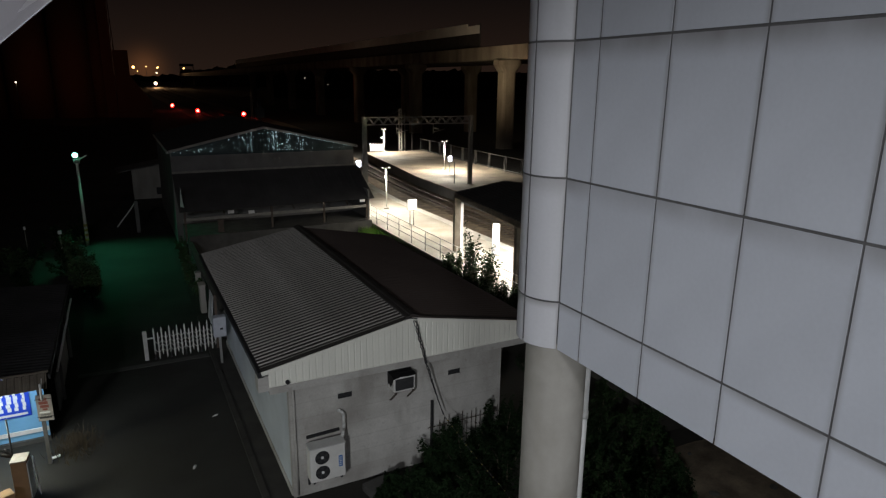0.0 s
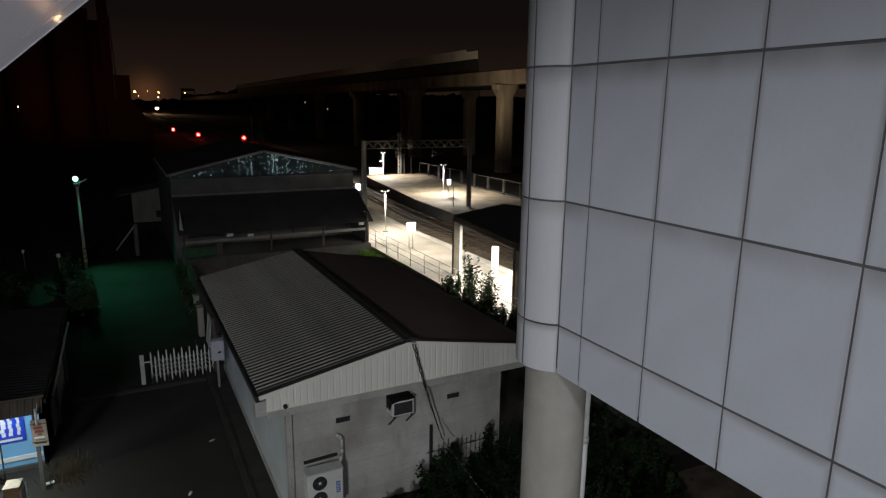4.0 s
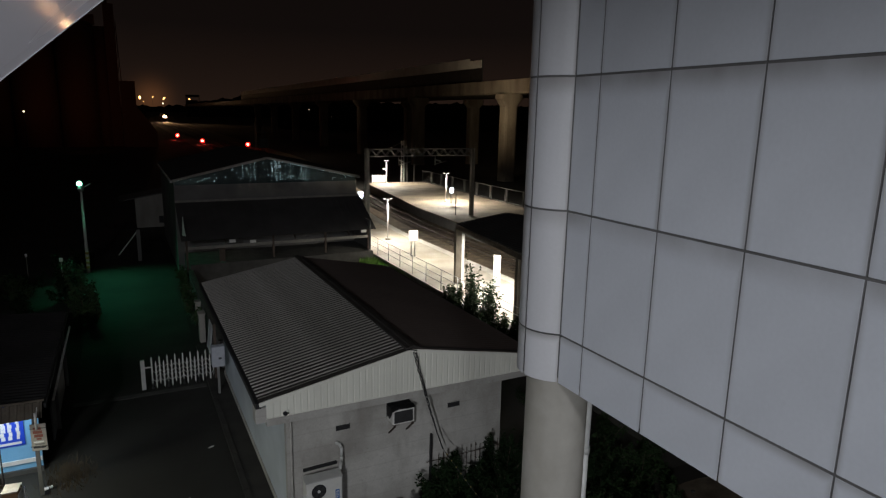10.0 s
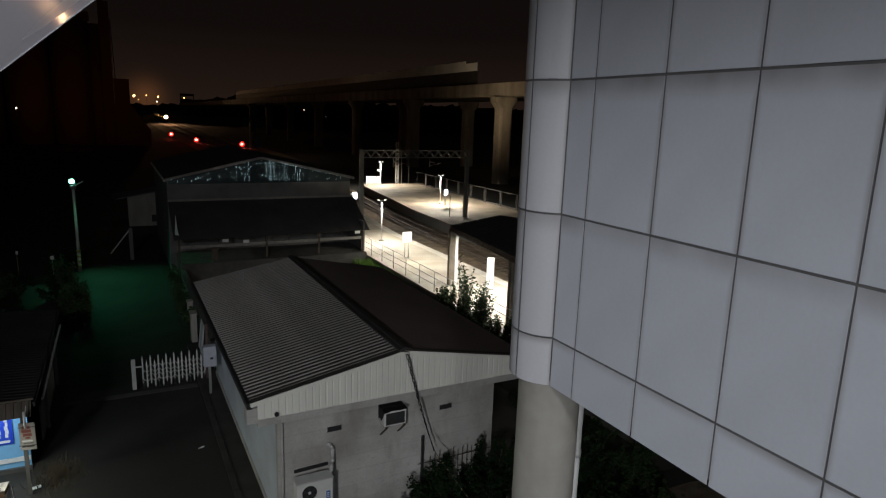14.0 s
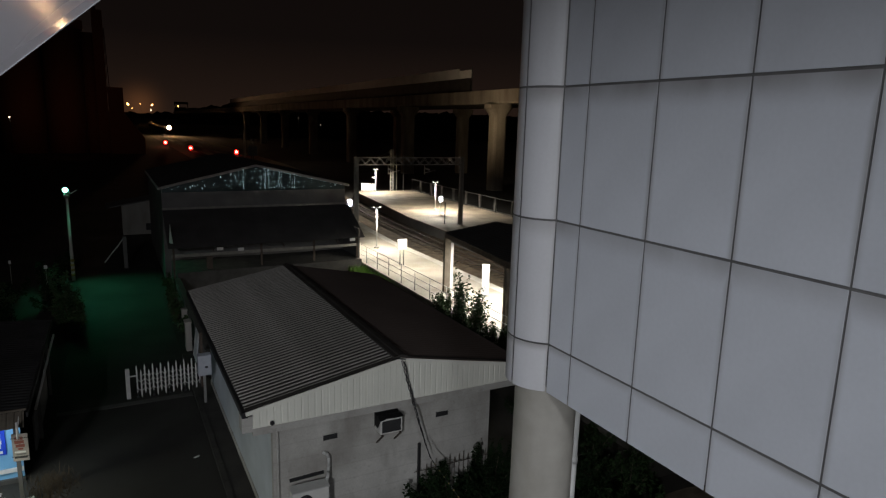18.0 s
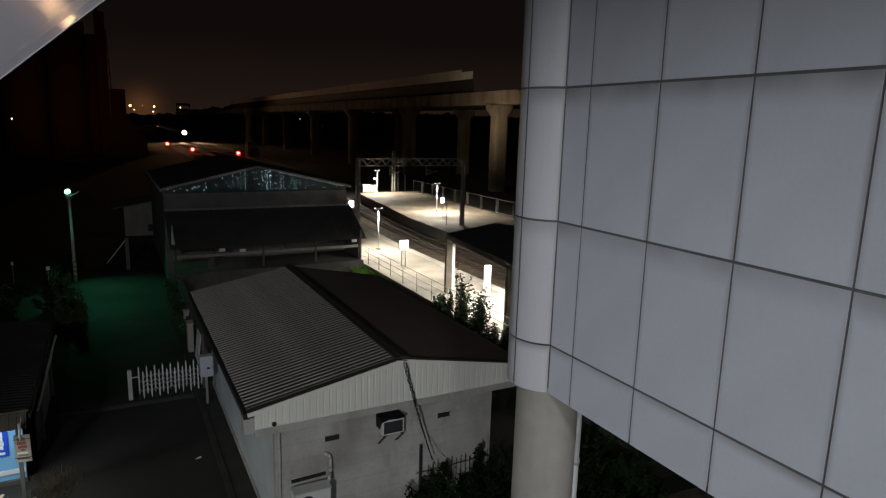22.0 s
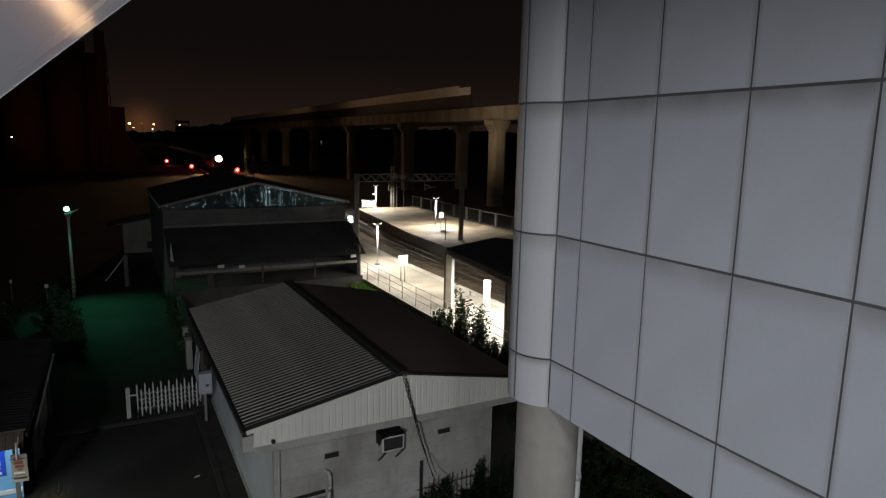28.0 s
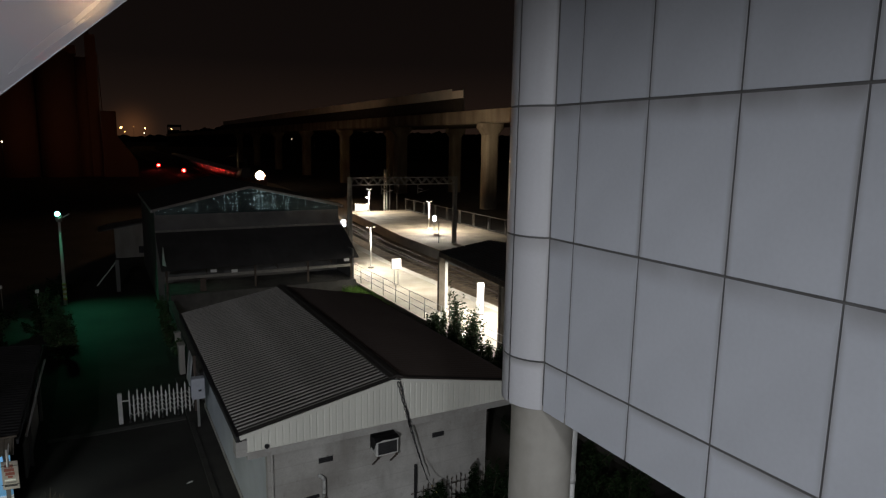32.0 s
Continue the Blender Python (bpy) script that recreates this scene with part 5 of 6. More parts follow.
def platform_furniture():
    s = thing("station_sign", (16.5, 36.8, 1.0), "white glowing station sign on two thin legs", "sign")
    bm = B()
    box(bm, (-0.33, -0.06, 1.05), (0.33, 0.06, 1.72))
    part("board", bm, WHITE, s, bevel=0.02)
    for x in (-0.13, 0.13):
        bm = B()
        tube(bm, (x, 0, 0), (x, 0, 1.16), 0.03, n=10)
        part("leg", bm, STEEL, s)
    for x, y, z, lab in ((17.63, 50.2, 3.43, "white lit platform sign box on a pole"), (30.3, 58.0, 2.47, "small white lit sign box on a pole")):
        d = thing("lit_sign", (x, y, 1.0), lab, "sign", "lit signs")
        bm = B()
        box(bm, (-0.22, -0.12, z - 1.28), (0.22, 0.0, z - 0.72))
        part("light_box", bm, COOL_GLOW, d, bevel=0.05)
        bm = B()
        tube(bm, (0, 0.04, 0), (0, 0.04, z - 1 + 0.3), 0.04, n=10)
        part("pole", bm, STEEL, d)
    n = thing("number_pole", (27.4, 51.5, 1.0), "thin dark marker pole on the far platform", "pole")
    bm = B()
    tube(bm, (0, 0, 0), (0, 0, 2.0), 0.04, n=10)
    part("pole", bm, DARKSTEEL, n)
    b = thing("barrier_board", (30.82, 80.0, 1.0), "white end barrier board with dark striped rails", "barrier")
    bm = B()
    box(bm, (-1.0, -0.02, 0.24), (1.0, 0.02, 0.88))
    part("panel", bm, WHITE, b)
    for z in (0.10, 0.94):
        bm = B()
        box(bm, (-1.08, -0.03, z), (1.08, 0.03, z + 0.13))
        rail = part("rail", bm, WHITE, b)
        for k in range(5):
            bm = B()
            box(bm, (-0.95 + k * 0.42, -0.036, z + 0.005), (-0.75 + k * 0.42, -0.031, z + 0.125))
            part("stripe", bm, BLACK, rail)
    for x in (-0.96, 0.96):
        bm = B()
        box(bm, (x - 0.05, 0.035, 0), (x + 0.05, 0.1, 1.12))
        part("post", bm, WHITE, b)
    r = thing("platform_railing", (14.55, 0, 1.0), "thin pale steel railing along the platform back", "railing")
    for i in range(19):
        bm = B()
        y = 14.0 + i * 1.85
        tube(bm, (0, y, 0), (0, y, 1.1), 0.025, n=8)
        part("post", bm, STEEL, r)
    for z in (0.4, 0.75, 1.1):
        bm = B()
        tube(bm, (0, 14.0, z), (0, 47.3, z), 0.018, n=8)
        part("rail", bm, STEEL, r)
    f = thing("platform_fence", (0, 0, 1.0), "steel framed mesh fence along the far platform", "fence")
    pts = [(35.9, 40), (36.1, 60), (36.9, 79.5)]
    ys = np.linspace(40, 79.5, 13)
    xs = np.interp(ys, [p[1] for p in pts], [p[0] for p in pts])
    for (x0, y0), (x1, y1) in zip(zip(xs, ys), zip(xs[1:], ys[1:])):
        bm = B()
        bar(bm, (x0, y0, 0), (x0, y0, 1.68), 0.08, 0.08)
        part("post", bm, FENCE_STEEL, f)
        bm = B()
        for z in (0.2, 1.6):
            bar(bm, (x0, y0 + 0.06, z), (x1, y1 - 0.06, z), 0.05, 0.05)
        for k in (0.08, 0.92):
            bar(bm, (x0 + (x1 - x0) * k, y0 + (y1 - y0) * k, 0.2), (x0 + (x1 - x0) * k, y0 + (y1 - y0) * k, 1.6), 0.04, 0.04)
        part("frame", bm, FENCE_STEEL, f)
        bm = B()
        for k in np.linspace(0.2, 0.8, 6):
            bar(bm, (x0 + (x1 - x0) * k, y0 + (y1 - y0) * k, 0.2), (x0 + (x1 - x0) * k, y0 + (y1 - y0) * k, 1.6), 0.005, 0.005)
        part("mesh", bm, DARKSTEEL, f)


platform_furniture()


def platform_canopy():
    c = thing("platform_canopy", (15.92, 29.8, 0), "dark pitched platform canopy on square columns", "canopy", turn=-7.2)
    zr, ze = 4.80, 4.30
    x0, xr, x1 = 0.0, 2.95, 5.9
    y0, y1 = -17.0, 0.0
    for ex in (x0, x1):
        run = Vector((ex - xr, 0, ze - zr))
        nrm = run.cross(Vector((0, 1, 0)))
        if nrm.z < 0:
            nrm = -nrm
        bm = B()
        ribbed(bm, (xr, y0, zr), (0, 1, 0), run, y1 - y0, run.length, 0.3, 0.03, nrm)
        part("roof_sheet", bm, ROOF_DARK, c)
        bm = B()
        bar(bm, (ex, y0, ze - 0.14), (ex, y1, ze - 0.14), 0.08, 0.24)
        part("eaves_fascia", bm, RUST, c)
        bm = B()
        bar(bm, (xr, y1, zr - 0.1), (ex, y1, ze - 0.1), 0.06, 0.16)
        part("end_fascia", bm, RUST, c)
    for y in (-0.15, -7.4, -12.0, -16.6):
        bm = B()
        box(bm, (-0.10 if y > -1 else 0.02, y - 0.13, 1.0), (0.24, y + 0.13, ze - 0.25))
        col = part("column", bm, TIMBER, c)
        if y > -1:
            # white strip stands in for the column's brightly lit right face
            bm = B()
            box(bm, (0.243, y - 0.12, 1.0), (0.40, y + 0.10, 3.75))
            part("lit_face_strip", bm, WHITE, col)
        bm = B()
        bar(bm, (x0 + 0.1, y, ze - 0.32), (x1 - 0.1, y, ze - 0.32), 0.12, 0.14)
        part("cross_beam", bm, RUST, c)
    for x, y, h in ((17.6, 28.2, 1.75), (17.3, 22.6, 1.75)):
        t = thing("poster_pillar", (x, y, 1.0), "white box pillar standing on the platform", "pillar", "poster pillars")
        bm = B()
        box(bm, (-0.19, -0.06, 0.061), (0.19, 0.06, h), pose(0, 0, 0, 0, 0, -35))
        part("body", bm, WHITE, t, bevel=0.012)
        bm = B()
        box(bm, (-0.22, -0.10, 0.0), (0.22, 0.10, 0.06), pose(0, 0, 0, 0, 0, -35))
        part("foot", bm, CONCRETE, t)


platform_canopy()


# ---- overhead line gantries ----
def gantry(xl, xr, y, z0, top, lab, dx=0.0):
    g = thing("overhead_gantry", (0, y, 0), lab, "gantry", "overhead gantries")
    for x in (xl, xr):
        bm = B()
        for a in (-0.14, 0.14):
            for b2 in (-0.12, 0.12):
                bar(bm, (x + a, b2, z0), (x + a, b2, top), 0.07, 0.07)
        k = z0
        s = 1
        while k < top - 0.4:
            for b2 in (-0.12, 0.12):
                bar(bm, (x - 0.14 * s, b2, k), (x + 0.14 * s, b2, k + 0.4), 0.02, 0.03)
            k += 0.4
            s = -s
        box(bm, (x - 0.16, -0.03, z0), (x + 0.16, 0.03, top))
        part("mast", bm, DULL, g)
        bm = B()
        box(bm, (x - 0.24, -0.22, z0 - 0.1), (x + 0.24, 0.22, z0 + 0.14))
        part("footing", bm, CONCRETE, g)
    n = 12
    for z in (top - 0.06, top - 0.66):
        bm = B()
        for b2 in (-0.15, 0.15):
            bar(bm, (xl, b2, z), (xr, b2, z), 0.07, 0.08)
        part("chord", bm, DULL, g)
    for i in range(n):
        a, c = xl + (xr - xl) * i / n, xl + (xr - xl) * (i + 1) / n
        m = (a + c) / 2
        bm = B()
        for b2 in (-0.15, 0.15):
            bar(bm, (a, b2, top - 0.62), (m, b2, top - 0.1), 0.045, 0.05)
            bar(bm, (m, b2, top - 0.1), (c, b2, top - 0.62), 0.045, 0.05)
        part("brace", bm, DULL, g)
    for x in (xl + 2.9, xl + 6.4):
        bm = B()
        tube(bm, (x, 0, top - 0.7), (x, 0, top - 1.5), 0.04, n=8)
        tube(bm, (x, 0, top - 1.4), (x + 1.1, 0, top - 1.15), 0.03, n=8)
        tube(bm, (x, 0, top - 1.0), (x + 0.5, 0, top - 1.12), 0.07, n=8)
        part("registration_arm", bm, DULL, g)


gantry(18.45, 28.65, 50.8, 0.9, 7.2, "galvanised lattice gantry over the tracks by the platforms")


def masts():
    for x, y, top in ((36.6, 84.0, 5.9), (38.6, 86.0, 5.6)):
        t = thing("thin_pole", (x, y, 0), "thin dull steel pole behind the platform fence", "pole", "thin poles")
        bm = B()
        tube(bm, (0, 0, 0), (0, 0, top), 0.07, 0.05, n=10)
        part("pole", bm, DULL, t)
        bm = B()
        tube(bm, (0, 0, top - 0.3), (-1.6, 0, top - 0.9), 0.03, n=8)
        part("arm", bm, DULL, t)
    for x, y, z0, top in ((34.45, 80.6, 0.9, 6.6), (30.5, 165, 0.3, 7.4)):
        m = thing("overhead_mast", (x, y, z0), "single lattice overhead line mast", "mast", "overhead masts")
        h = top - z0
        for a in (-0.17, 0.17):
            for b2 in (-0.14, 0.14):
                bm = B()
                bar(bm, (a, b2, 0), (a, b2, h), 0.07, 0.07)
                part("upright", bm, DULL, m)
        k = 0.2
        while k < h - 0.3:
            bm = B()
            box(bm, (-0.2, -0.175, k), (0.2, 0.175, k + 0.08))
            part("batten", bm, DULL, m)
            k += 0.55
        bm = B()
        tube(bm, (0, 0, h - 0.9), (-2.6, 0, h - 1.2), 0.03, n=8)
        tube(bm, (0, 0, h - 0.2), (-2.3, 0, h - 1.15), 0.02, n=8)
        part("cantilever", bm, DULL, m)


masts()


def equipment_mast():
    m = thing("equipment_mast", (20.36, 104.0, 0), "dark steel line mast with an added box that hides the headlight", "mast")
    for a in (-0.17, 0.17):
        bm = B()
        bar(bm, (a, 0, 0), (a, 0, 7.4), 0.10, 0.16)
        part("upright", bm, DARKSTEEL, m)
    for k in range(11):
        bm = B()
        box(bm, (-0.22, -0.09, 0.5 + k * 0.62), (0.22, 0.09, 0.58 + k * 0.62))
        part("batten", bm, DARKSTEEL, m)
    # box added and sized to cover the headlight as the train passes
    bm = B()
    box(bm, (-0.70, -0.50, 4.45), (0.70, -0.10, 5.90))
    cab = part("switch_box", bm, DARKSTEEL, m, "dark steel box added to hide the headlight", bevel=0.03)
    bm = B()
    box(bm, (-0.64, -0.522, 4.52), (0.64, -0.503, 5.83))
    part("door", bm, DARKSTEEL, cab)
    bm = B()
    tube(bm, (0.3, -0.3, 5.91), (0.3, -0.1, 7.2), 0.04, n=8)
    part("conduit", bm, DARKSTEEL, m)


equipment_mast()


# ---- signals ----
def signal(az, x, el):
    y = x / math.tan(radians(az))
    z = 10 - math.hypot(x, y) * math.tan(radians(-el))
    g = rise(y)
    s = thing("railway_signal", (x, y, g), "low railway signal showing a red light", "signal", "railway signals")
    h = z - g
    bm = B()
    tube(bm, (0, 0, 0), (0, 0, max(0.3, h - 0.3)), 0.07, n=10)
    part("post", bm, DARKSTEEL, s)
    bm = B()
    box(bm, (-0.7, 0.0, h - 0.75), (0.7, 0.12, h + 0.75))
    part("target_board", bm, BLACK, s)
    # oversized disc: its red rim takes in the halo round the lamp
    bm = B()
    tube(bm, (0, -0.01, h), (0, -0.12, h), 0.56, n=20)
    ln = part("lens", bm, RED_GLOW, s)
    bm = B()
    tube(bm, (0, -0.121, h), (0, -0.14, h), 0.30, n=16)
    part("bulb", bm, RED_CORE, ln)
    bm = B()
    for i in range(9):
        a0, a1 = math.pi * i / 9, math.pi * (i + 1) / 9
        vs = [bm.verts.new(p) for p in ((0.60 * math.cos(a0), -0.01, h + 0.60 * math.sin(a0)), (0.60 * math.cos(a1), -0.01, h + 0.60 * math.sin(a1)),
                                        (0.60 * math.cos(a1), -0.4, h + 0.60 * math.sin(a1)), (0.60 * math.cos(a0), -0.4, h + 0.60 * math.sin(a0)))]
        bm.faces.new(vs)
    part("hood", bm, BLACK, s)
    lamp("signal_light", "POINT", (x, y - 0.7, z), 45, (1.0, 0.03, 0.02), size=0.3)


signal(4.26, 16.8, -2.0)
signal(6.16, 21.0, -2.43)
signal(9.78, 30.4, -2.71)


# ---- viaduct ----
def viaduct():
    v = thing("viaduct", (0, 0, 0), "tall concrete railway viaduct on hammerhead piers", "viaduct", kind="structure")
    y0, y1 = 20, 620
    n = 20
    for i in range(n):
        a, c = y0 + (y1 - y0) * i / n, y0 + (y1 - y0) * (i + 1) / n - 0.05
        bm = B()
        extrude_y(bm, [(54.0, 13.85), (54.0, 15.65), (54.25, 15.65), (54.25, 14.7), (68.75, 14.7), (68.75, 15.65), (69.0, 15.65), (69.0, 13.85), (68.9, 13.55), (54.1, 13.55)], a, c)
        part("deck", bm, VIADUCT, v)
    for cx, y in [(54.8, 86.2 + 34 * k) for k in range(-1, 7)] + [(67.6, 86.2 + 34 * k) for k in range(3)]:
        bm = B()
        outline = []
        for k in range(16):
            ang = 2 * math.pi * k / 16
            outline.append((cx + 1.22 * math.copysign(abs(math.cos(ang)) ** 0.5, math.cos(ang)), y + 1.1 * math.copysign(abs(math.sin(ang)) ** 0.5, math.sin(ang))))
        prism(bm, outline, -0.5, 11.75)
        p = part("pier", bm, VIADUCT, v)
        bm = B()
        a = [bm.verts.new((x, yy, 11.7)) for x, yy in outline]
        b = [bm.verts.new((cx + (x - cx) * 1.75, y + (yy - y) * 1.1, 12.75)) for x, yy in outline]
        c = [bm.verts.new((cx + (x - cx) * 1.75, y + (yy - y) * 1.1, 13.5)) for x, yy in outline]
        for r0, r1 in ((a, b), (b, c)):
            for k in range(16):
                bm.faces.new((r0[k], r0[(k + 1) % 16], r1[(k + 1) % 16], r1[k]))
        bm.faces.new(a[::-1])
        bm.faces.new(c)
        part("pier_head", bm, VIADUCT, p)
    s = thing("noise_barrier", (55.0, 0, 15.25), "pale noise barrier panels on dark posts along the viaduct", "barrier", kind="structure")
    y = 95.5
    k = 0
    while y < 330:
        bm = B()
        t = 4.45 if k else 4.05
        box(bm, (0, y, 2.75), (0.12, y + 3.94, t))
        part("panel", bm, BARRIER, s)
        bm = B()
        box(bm, (0.02, y, -0.6), (0.1, y + 3.94, 2.74))
        part("dark_panel", bm, ROOF_DARK, s)
        bm = B()
        box(bm, (0.13, y - 0.08, -0.6), (0.3, y + 0.08, 4.3))
        part("post", bm, DARKSTEEL, s)
        y += 4.0
        k += 1


viaduct()


# ---- far surroundings ----
def az_el(az, el, y):
    x = y * math.tan(radians(az))
    return x, y, 10 + math.hypot(x, y) * math.tan(radians(el))


def silos():
    s = thing("grain_silos", (0, 190, 0), "tall dim concrete silo tower in the dark", "silo")
    for x, top, r in ((-48, 31, 5.0), (-38, 31, 5.0), (-28, 31, 5.0), (-18, 31, 5.0), (-8.5, 31, 4.5), (-2.6, 30.4, 1.8)):
        bm = B()
        tube(bm, (x, 0, 0), (x, 0, top), r, n=28)
        part("silo", bm, SILO, s)
    bm = B()
    box(bm, (-52, -2.5, 31), (-3.6, 2.5, 33))
    part("top_gallery", bm, SILO, s)
    bm = B()
    box(bm, (-1.5, -2, 0), (0.9, 2, 36))
    part("lift_tower", bm, SILO, s)
    bm = B()
    box(bm, (-1.2, -1, 36), (-0.4, 1, 38))
    part("lift_head", bm, SILO, s)
    for k in range(10):
        z = k * 3.2
        bm = B()
        bar(bm, (1.1 + 0.085 * (10 - k), 0, z), (1.1 + 0.085 * (9 - k), 0, z + 3.2), 0.16, 0.16)
        bar(bm, (0.9, 0, z), (1.1 + 0.085 * (9 - k), 0, z + 3.2), 0.12, 0.12)
        part("stair_frame", bm, SILO, s)
    bm = B()
    box(bm, (1.0, -4, 0), (4.5, 4, 17.2))
    part("low_block", bm, SILO, s)
    bm = B()
    extrude_y(bm, [(4.5, 0), (9.0, 0), (9.0, 4.5), (4.5, 11.0)], -4, 4)
    part("lean_to", bm, SILO, s)


silos()


def tree_line():
    rng = random.Random(3)
    t = B()
    def band(y, x0, x1, base, amp, step):
        pts, x = [], x0
        while x <= x1:
            pts.append((x, base + amp * (noise.noise((x * 0.02, y, 1)) + 0.5 * noise.noise((x * 0.11, y, 5)) + 0.35 * noise.noise((x * 0.5, y, 9)))))
            x += step
        lo = [t.verts.new((x, y, -1 + rise(min(y, 1000)))) for x, _ in pts]
        hi = [t.verts.new((x, y, z + rise(min(y, 1000)))) for x, z in pts]
        lo2 = [t.verts.new((x, y + 12, -1 + rise(min(y, 1000)))) for x, _ in pts]
        hi2 = [t.verts.new((x, y + 12, z * 0.9 + rise(min(y, 1000)))) for x, z in pts]
        for i in range(len(pts) - 1):
            t.faces.new((lo[i], lo[i + 1], hi[i + 1], hi[i]))
            t.faces.new((hi[i], hi[i + 1], hi2[i + 1], hi2[i]))
            t.faces.new((hi2[i], hi2[i + 1], lo2[i + 1], lo2[i]))
    band(700, -260, 25, 7.0, 4.0, 1.6)
    band(690, 62, 900, 19.0, 5.0, 1.6)
    band(330, 75, 420, 14.0, 4.0, 0.9)
    band(210, -220, -2, 7.5, 3.5, 0.7)
    band(120, -120, -22, 6.0, 2.5, 0.5)
    band(1600, -900, 1200, 14.0, 9.0, 5)
    tagged(solid("far_trees", t, TREELINE, "dark uneven band of far trees", "trees"), kind="stuff")


tree_line()


def far_lamps():
    for az, el, y, r, m in ((1.68, 0.96, 560, 1.3, AMBER_GLOW), (3.42, 0.95, 640, 1.0, AMBER_GLOW), (3.34, 0.55, 640, 1.0, PALE_GLOW), (5.37, 0.94, 640, 0.7, AMBER_GLOW),
                            (1.95, 0.65, 560, 0.4, AMBER_GLOW), (2.59, 1.02, 560, 0.35, AMBER_GLOW), (-6.24, -0.28, 180, 0.3, PALE_GLOW), (15.0, 0.31, 300, 0.26, PALE_GLOW), (16.65, 0.70, 300, 0.2, PALE_GLOW), (16.9, -0.23, 300, 0.2, PALE_GLOW)):
        x, yy, z = az_el(az, el, y)
        g = rise(min(y, 1000))
        p = thing("far_street_lamp", (x, y, g), "distant street lamp glowing in the dark", "street lamp", "far street lamps")
        bm = B()
        tube(bm, (0, 0, 0), (0, 0, z - g), 0.1, n=8)
        part("post", bm, DARKSTEEL, p)
        bm = B()
        ball(bm, (0, -0.12, z - g), r * 0.66)
        part("globe", bm, m, p)


far_lamps()


def far_signal_bridge():
    x, y, z = az_el(5.6, 1.1, 600)
    s = thing("far_signal_bridge", (x, y, rise(600)), "small dark signal bridge far along the line", "gantry")
    h = z - rise(600)
    for dx in (-5.2, 5.2):
        bm = B()
        bar(bm, (dx, 0, 0), (dx, 0, h), 0.7, 0.7)
        part("post", bm, DARKSTEEL, s)
    bm = B()
    box(bm, (-5.6, -0.5, h), (5.6, 0.5, h + 2.0))
    part("beam", bm, DARKSTEEL, s)


far_signal_bridge()


# ---- plants ----
def shrub(name, at, lab, stems, height, spread, count, size, material, seed, category="shrub", group=""):
    rng = random.Random(seed)
    s = thing(name, at, lab, category, group)
    wood, crown = B(), B()
    for _ in range(stems):
        a, d = rng.uniform(0, 6.28), rng.uniform(0.1, 1.0)
        tipx, tipy = math.cos(a) * d * spread, math.sin(a) * d * spread
        hz = height * rng.uniform(0.55, 1.0) * (1.1 - 0.4 * d)
        midp = (tipx * 0.5 + rng.uniform(-0.1, 0.1), tipy * 0.5, hz * 0.55)
        tube(wood, (tipx * 0.15, tipy * 0.15, 0), midp, 0.03, 0.02, 5)
        tube(wood, midp, (tipx, tipy, hz), 0.02, 0.006, 5)
        per = count // stems
        for k in range(6):
            f = 0.3 + 0.7 * k / 5
            c = (tipx * f, tipy * f, hz * f)
            w = (0.10 + 0.28 * (1 - f)) * spread * 0.9
            leaves(crown, c, (w, w, 0.16 * height), per // 6, size, rng)
    tagged(part("branchwork", wood, BARK, s), kind="stuff")
    tagged(part("crown", crown, material, s), kind="stuff")


# mid leaf tone holds back the platform light on these shoots
shrub("tall_shrub", (13.85, 24.5, 0.5), "leafy shrub lit from behind by the platform", 13, 3.1, 0.62, 1800, 0.125, LEAF_MID, 31)
shrub("tall_shrub", (13.8, 22.8, 0.5), "leafy shrub behind the low building roof", 12, 2.9, 0.62, 1800, 0.125, LEAF_MID, 32)
shrub("tall_shrub", (13.7, 26.0, 0.5), "low leafy shrub against the platform railing", 11, 1.8, 0.85, 2800, 0.115, LEAF_MID, 33)
shrub("tall_shrub", (13.75, 21.3, 0.5), "leafy shrub behind the low building roof", 11, 1.7, 0.8, 2600, 0.12, LEAF_MID, 34)
shrub("tall_shrub", (13.75, 23.7, 0.5), "low dense shrub at the foot of the taller shoots", 12, 1.5, 1.0, 3200, 0.12, LEAF_MID, 36)
shrub("tall_shrub", (13.7, 19.6, 0.5), "leafy shrub behind the low building roof", 9, 1.9, 0.85, 2800, 0.12, LEAF_MID, 35)


